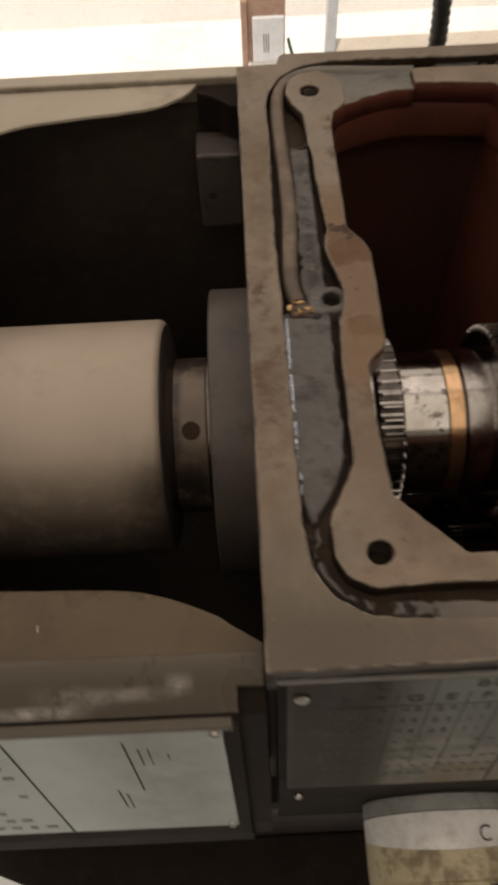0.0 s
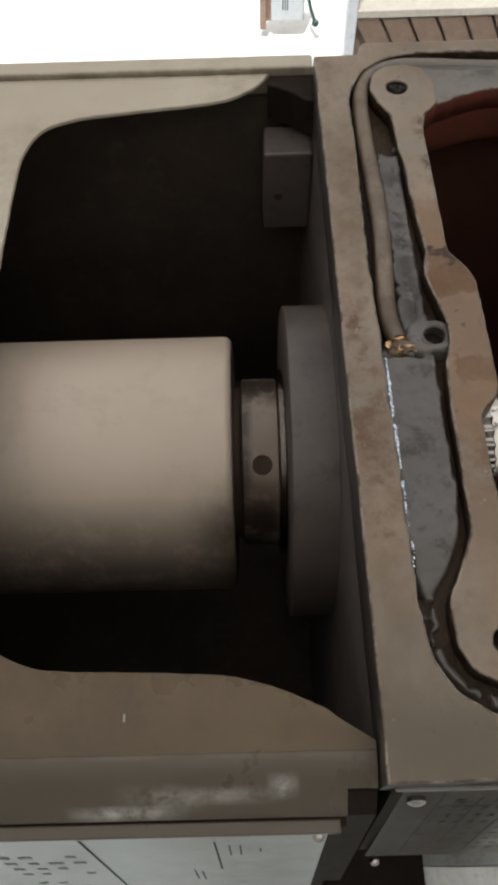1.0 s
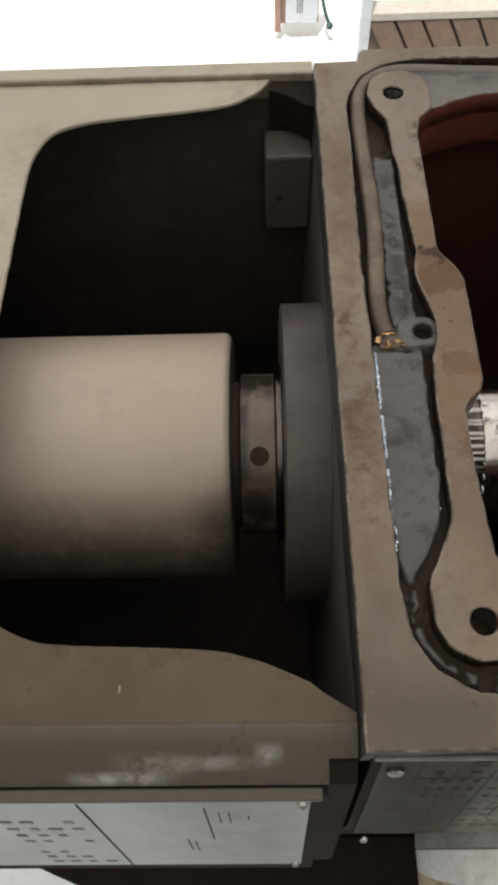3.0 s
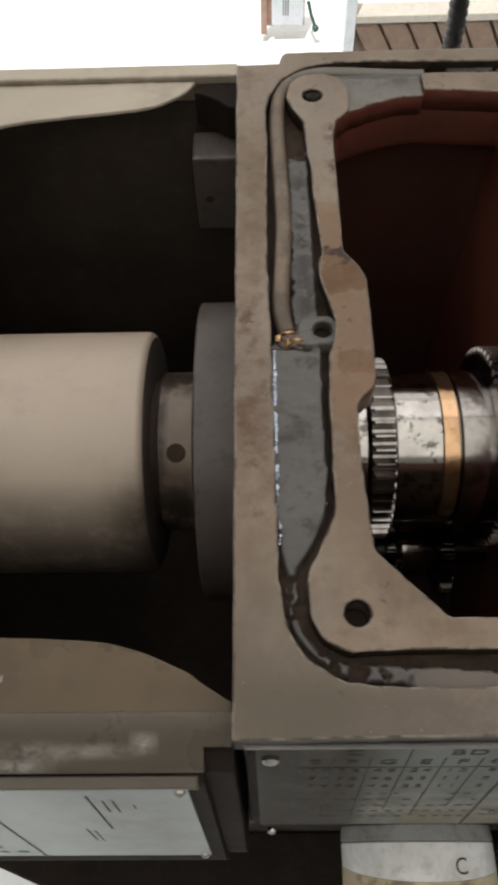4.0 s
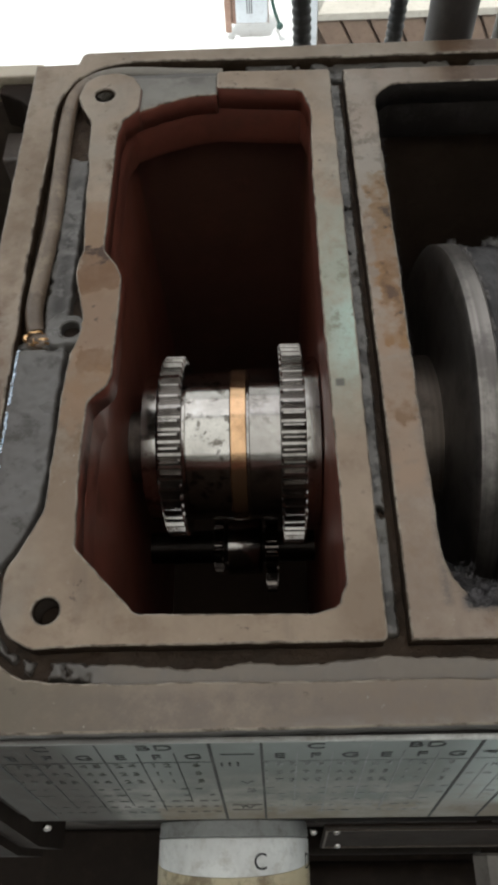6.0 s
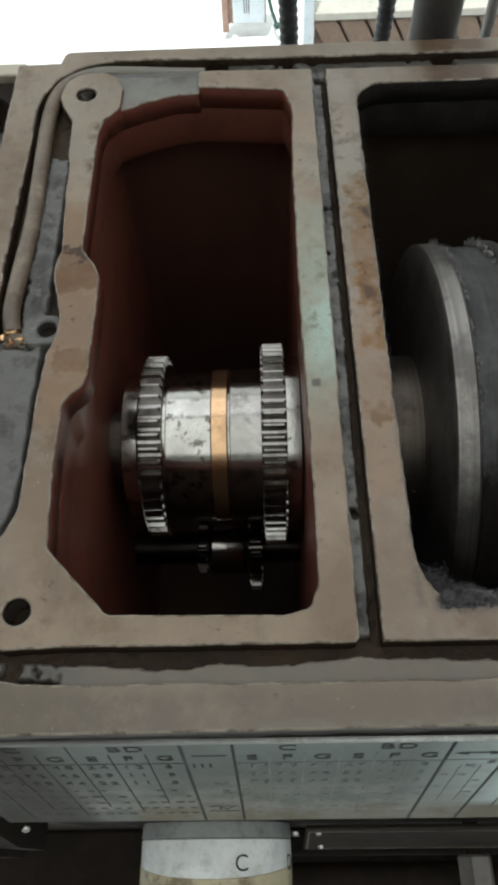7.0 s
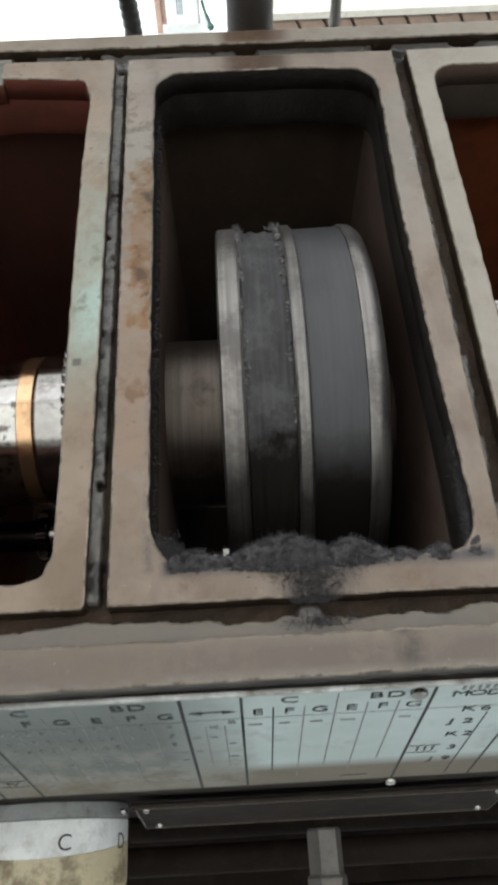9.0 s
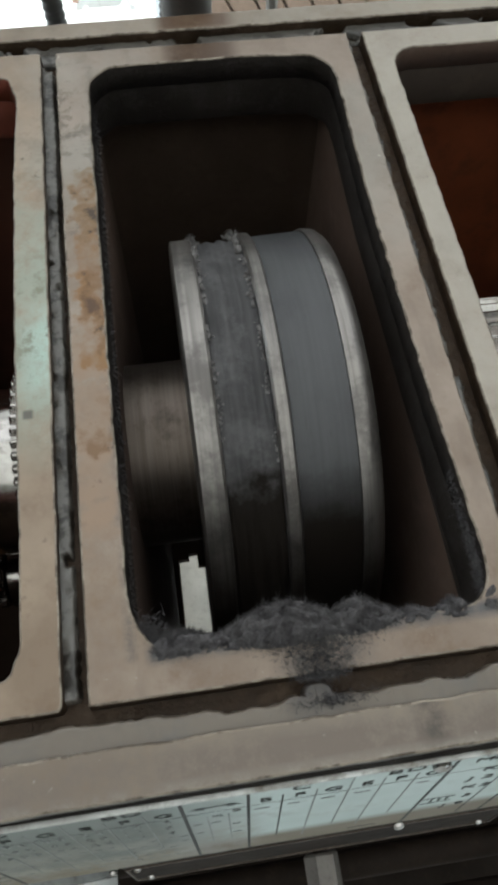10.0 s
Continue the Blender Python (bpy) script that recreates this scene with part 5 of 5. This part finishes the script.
part("front_panel", extruded([(0.074, 1.1735), (0.0548, 1.1725), (0.0292, 1.004), (0.0285, 0.955), (0.074, 0.955)], -0.33, -0.0076), DARKPAINT, case, "dull dark front panel")
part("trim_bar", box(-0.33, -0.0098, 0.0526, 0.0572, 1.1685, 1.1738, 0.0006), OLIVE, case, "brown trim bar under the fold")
part("end_pillar", extruded([(0.0655, 1.1765), (0.0585, 1.169), (0.0335, 1.004), (0.0325, 0.95), (0.0745, 0.95), (0.0745, 1.1765)], -0.0074, 0.0036), DARKPAINT, case, "dark end pillar")
part("corner_block", plate([[(-0.0205, 0.449), (-0.0225, 0.4445), (-0.0225, 0.4405), (-0.016, 0.4375), (-0.008, 0.4325), (-0.001, 0.4255), (0.0046, 0.4245), (0.0046, 0.449)]], 1.164, 1.1862, 0.001), DARKPAINT, case, "dark grimy corner block")
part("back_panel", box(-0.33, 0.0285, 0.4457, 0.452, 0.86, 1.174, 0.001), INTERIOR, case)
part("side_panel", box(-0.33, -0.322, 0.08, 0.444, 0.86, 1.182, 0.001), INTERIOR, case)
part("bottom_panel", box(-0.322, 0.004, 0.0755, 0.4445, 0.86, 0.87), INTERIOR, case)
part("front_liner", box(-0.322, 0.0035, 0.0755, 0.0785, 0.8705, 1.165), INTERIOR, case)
CASE = dict(y0=0.0548, z0=1.1725, slope=0.152)
tag = part("plate", flat(-0.30, -0.0142, 0.003, 0.146, 0.0014, 0.0004, None, 0.0002, **CASE), TAGPLATE, case, "pale printed plate")
for x, s0, s1, w in ((-0.102, 0.004, 0.145, 0.0005), (-0.0546, 0.012, 0.075, 0.0004), (-0.0495, 0.02, 0.04, 0.0003), (-0.0455, 0.02, 0.04, 0.0003), (-0.038, 0.027, 0.034, 0.0003), (-0.0665, 0.075, 0.102, 0.0003), (-0.0635, 0.08, 0.104, 0.0003)):
    part("grid_line", flat(x - w, x + w, s0, s1, 0.0001, 0.0019, **CASE), INK, tag)
bars_on = dict(y0=CASE["y0"] - 0.0019, z0=CASE["z0"] + 0.0003, slope=0.152)
bars(-0.142, -0.106, 0.03, 0.14, 8, 4, 21, tag, 0.75, 0.004, **bars_on)
for x, d in ((-0.0172, 0.0055), (-0.0172, 0.1425)):
    screw_at(on_chart(x, d, 0.002, **CASE), 0.0022, case)

# drum in the end casing
drum = thing("drum", "cream painted drum on the spindle end with a drilled collar", "drum", (-0.15, SY, SZ))
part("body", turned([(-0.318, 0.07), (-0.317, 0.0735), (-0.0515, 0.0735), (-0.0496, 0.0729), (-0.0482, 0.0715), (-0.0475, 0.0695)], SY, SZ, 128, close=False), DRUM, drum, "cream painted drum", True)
part("end_face", turned([(-0.0476, 0.0698), (-0.0474, 0.0698)], SY, SZ, 96), GREY, drum, "dark end face", True)
part("neck", turned([(-0.0475, 0.044), (-0.04, 0.044)], SY, SZ, 64), PITCH, drum, "", True)
collar = part("collar", turned([(-0.0428, 0.0475), (-0.0422, 0.0485), (-0.0235, 0.0485), (-0.0228, 0.0475)], SY, SZ, 96), COLLAR, drum, "tan worn collar with a drilled hole", True)
a = math.atan2(1.1175 - SZ, 0.2255 - SY)
# a near-black disc paints the hole's shaded inside
hole = turned([(-0.002, 0.0054), (0.0003, 0.0054)], 0, 0, 24)
bmesh.ops.transform(hole, matrix=Matrix.Translation((-0.032, SY + 0.0485 * math.cos(a), SZ + 0.0485 * math.sin(a))) @ Matrix.Rotation(a, 4, "X") @ Matrix.Rotation(radians(90), 4, "Z"), verts=hole.verts)
part("drilled_hole", hole, PITCH, collar)
part("rim_ring", turned([(-0.0228, 0.053), (-0.0222, 0.054), (-0.0195, 0.054), (-0.019, 0.053)], SY, SZ, 96), STEEL_DARK, drum, "", True)
part("bearing_cap", turned([(-0.0188, 0.0885), (-0.018, 0.09), (0.004, 0.09)], SY, SZ, 128), GREY, head, "grey bearing cap", True)
lug = box(-0.0255, 0.0042, 0.412, 0.438, 1.10, 1.16, 0.002)
lug = part("lug", lug, GREY, head, "dark cast lug")
# dark disc in place of a cut hole, its inner shade painted
dent = turned([(0.0, 0.0026), (0.0006, 0.0026)], 0, 0, 20)
bmesh.ops.transform(dent, matrix=Matrix.Translation((-0.0165, 0.4122, 1.1275)) @ Matrix.Rotation(radians(-90), 4, "Z"), verts=dent.verts)
part("drilled_hole", dent, PITCH, lug)

# ---- behind the lathe ----
def hose(x, y, r):
    pts = [(x + 0.006 * math.sin(i * 0.03) - 0.02 * (i / 780 - 0.5), y, GROUND + i * 0.0018) for i in range(780)]
    return solo("conduit", swept(pts, r, 14, 0.0009), RUBBER, "ribbed black flexible conduit hanging behind the headstock", "conduit", True, group="conduits behind the headstock")


hose(0.175, 0.60, 0.0068)
hose(0.262, 0.669, 0.0068)
solo("pipe", swept([(0.2635, 0.5, GROUND), (0.2635, 0.5, 0.8), (0.2635, 0.5, 1.4)], 0.0155, 32), PIPE, "dark upright iron pipe close behind the headstock", "pipe", True)
solo("rod", swept([(0.343, 0.639, GROUND), (0.343, 0.639, 1.3)], 0.0048, 16), RODGREY, "thin greyish upright rod behind the headstock", "rod", True)

switch = thing("switch_box", "brown wooden switch board with a white label panel and a lever", "switch box", (0.11, 2.56, GROUND))
part("board", box(0.04, 0.18, 2.56, 2.60, -0.066, 0.155, 0.003), BOARD, switch)
part("side_strip", box(0.028, 0.05, 2.545, 2.57, -0.088, 0.155, 0.003), BOARD, switch)
label = part("panel", box(0.066, 0.176, 2.542, 2.559, -0.055, 0.10, 0.004), POSTWHITE, switch, "white label panel")
pb = bmesh.new()
for x in (0.104, 0.112, 0.12):
    box(x, x + 0.003, 2.5412, 2.5418, -0.02, 0.045, 0, pb)
part("small_print", pb, INK, label)
arm = part("lever", swept([(0.19, 2.555, 0.02), (0.2, 2.54, -0.015), (0.214, 2.53, -0.05)], 0.006, 12), GREEN, switch, "dark green lever", True)
ball = bmesh.new()
bmesh.ops.create_uvsphere(ball, u_segments=20, v_segments=12, radius=0.0125, matrix=Matrix.Translation((0.217, 2.527, -0.058)))
part("ball", ball, GREEN, arm, "", True)

rack = thing("slatted_rack", "low rack of leaning brown slats under a beige ledge", "rack", (0.9, 2.4, GROUND))
sl = box(-0.039, 0.039, 0, 0.02, 0, 0.2, 0.002)
for v in sl.verts:
    v.co.x -= v.co.z * 0.55
slat_mesh = None
for k in range(15):
    if slat_mesh is None:
        ob = part("slat", sl, WOOD, rack)
        slat_mesh = ob.data
    else:
        ob = new("slat", slat_mesh)
        ob.parent = rack
        ob.matrix_parent_inverse = Matrix.Translation(-Vector(rack.location))
    ob.location = (0.46 + 0.0885 * k, 2.35, GROUND + 0.001)
part("ledge", box(0.33, 1.75, 2.345, 2.42, 0.063, 0.088, 0.003), BEIGE, rack, "beige ledge")
part("post", box(0.297, 0.33, 2.34, 2.38, GROUND, 0.6, 0.003), POSTWHITE, rack, "pale blue-grey post")
part("back_board", box(0.335, 1.75, 2.372, 2.40, GROUND + 0.001, 0.0625), WOOD, rack)

# added pale tray under the open headstock: dims the floor seen through the slot
tray = thing("dimming_tray", "added shallow beige tray that dims the floor under the headstock", "tray", (0.36, 0.5, GROUND))
part("bottom", box(0.17, 0.54, 0.3, 0.72, GROUND + 0.001, GROUND + 0.006, 0.001), BEIGE, tray)
for x0, x1, y0, y1 in ((0.16, 0.1695, 0.29, 0.73), (0.5405, 0.55, 0.29, 0.73), (0.17, 0.54, 0.29, 0.2995), (0.17, 0.54, 0.7205, 0.73)):
    part("edge", box(x0, x1, y0, y1, GROUND + 0.001, GROUND + 0.03, 0.002), BEIGE, tray)
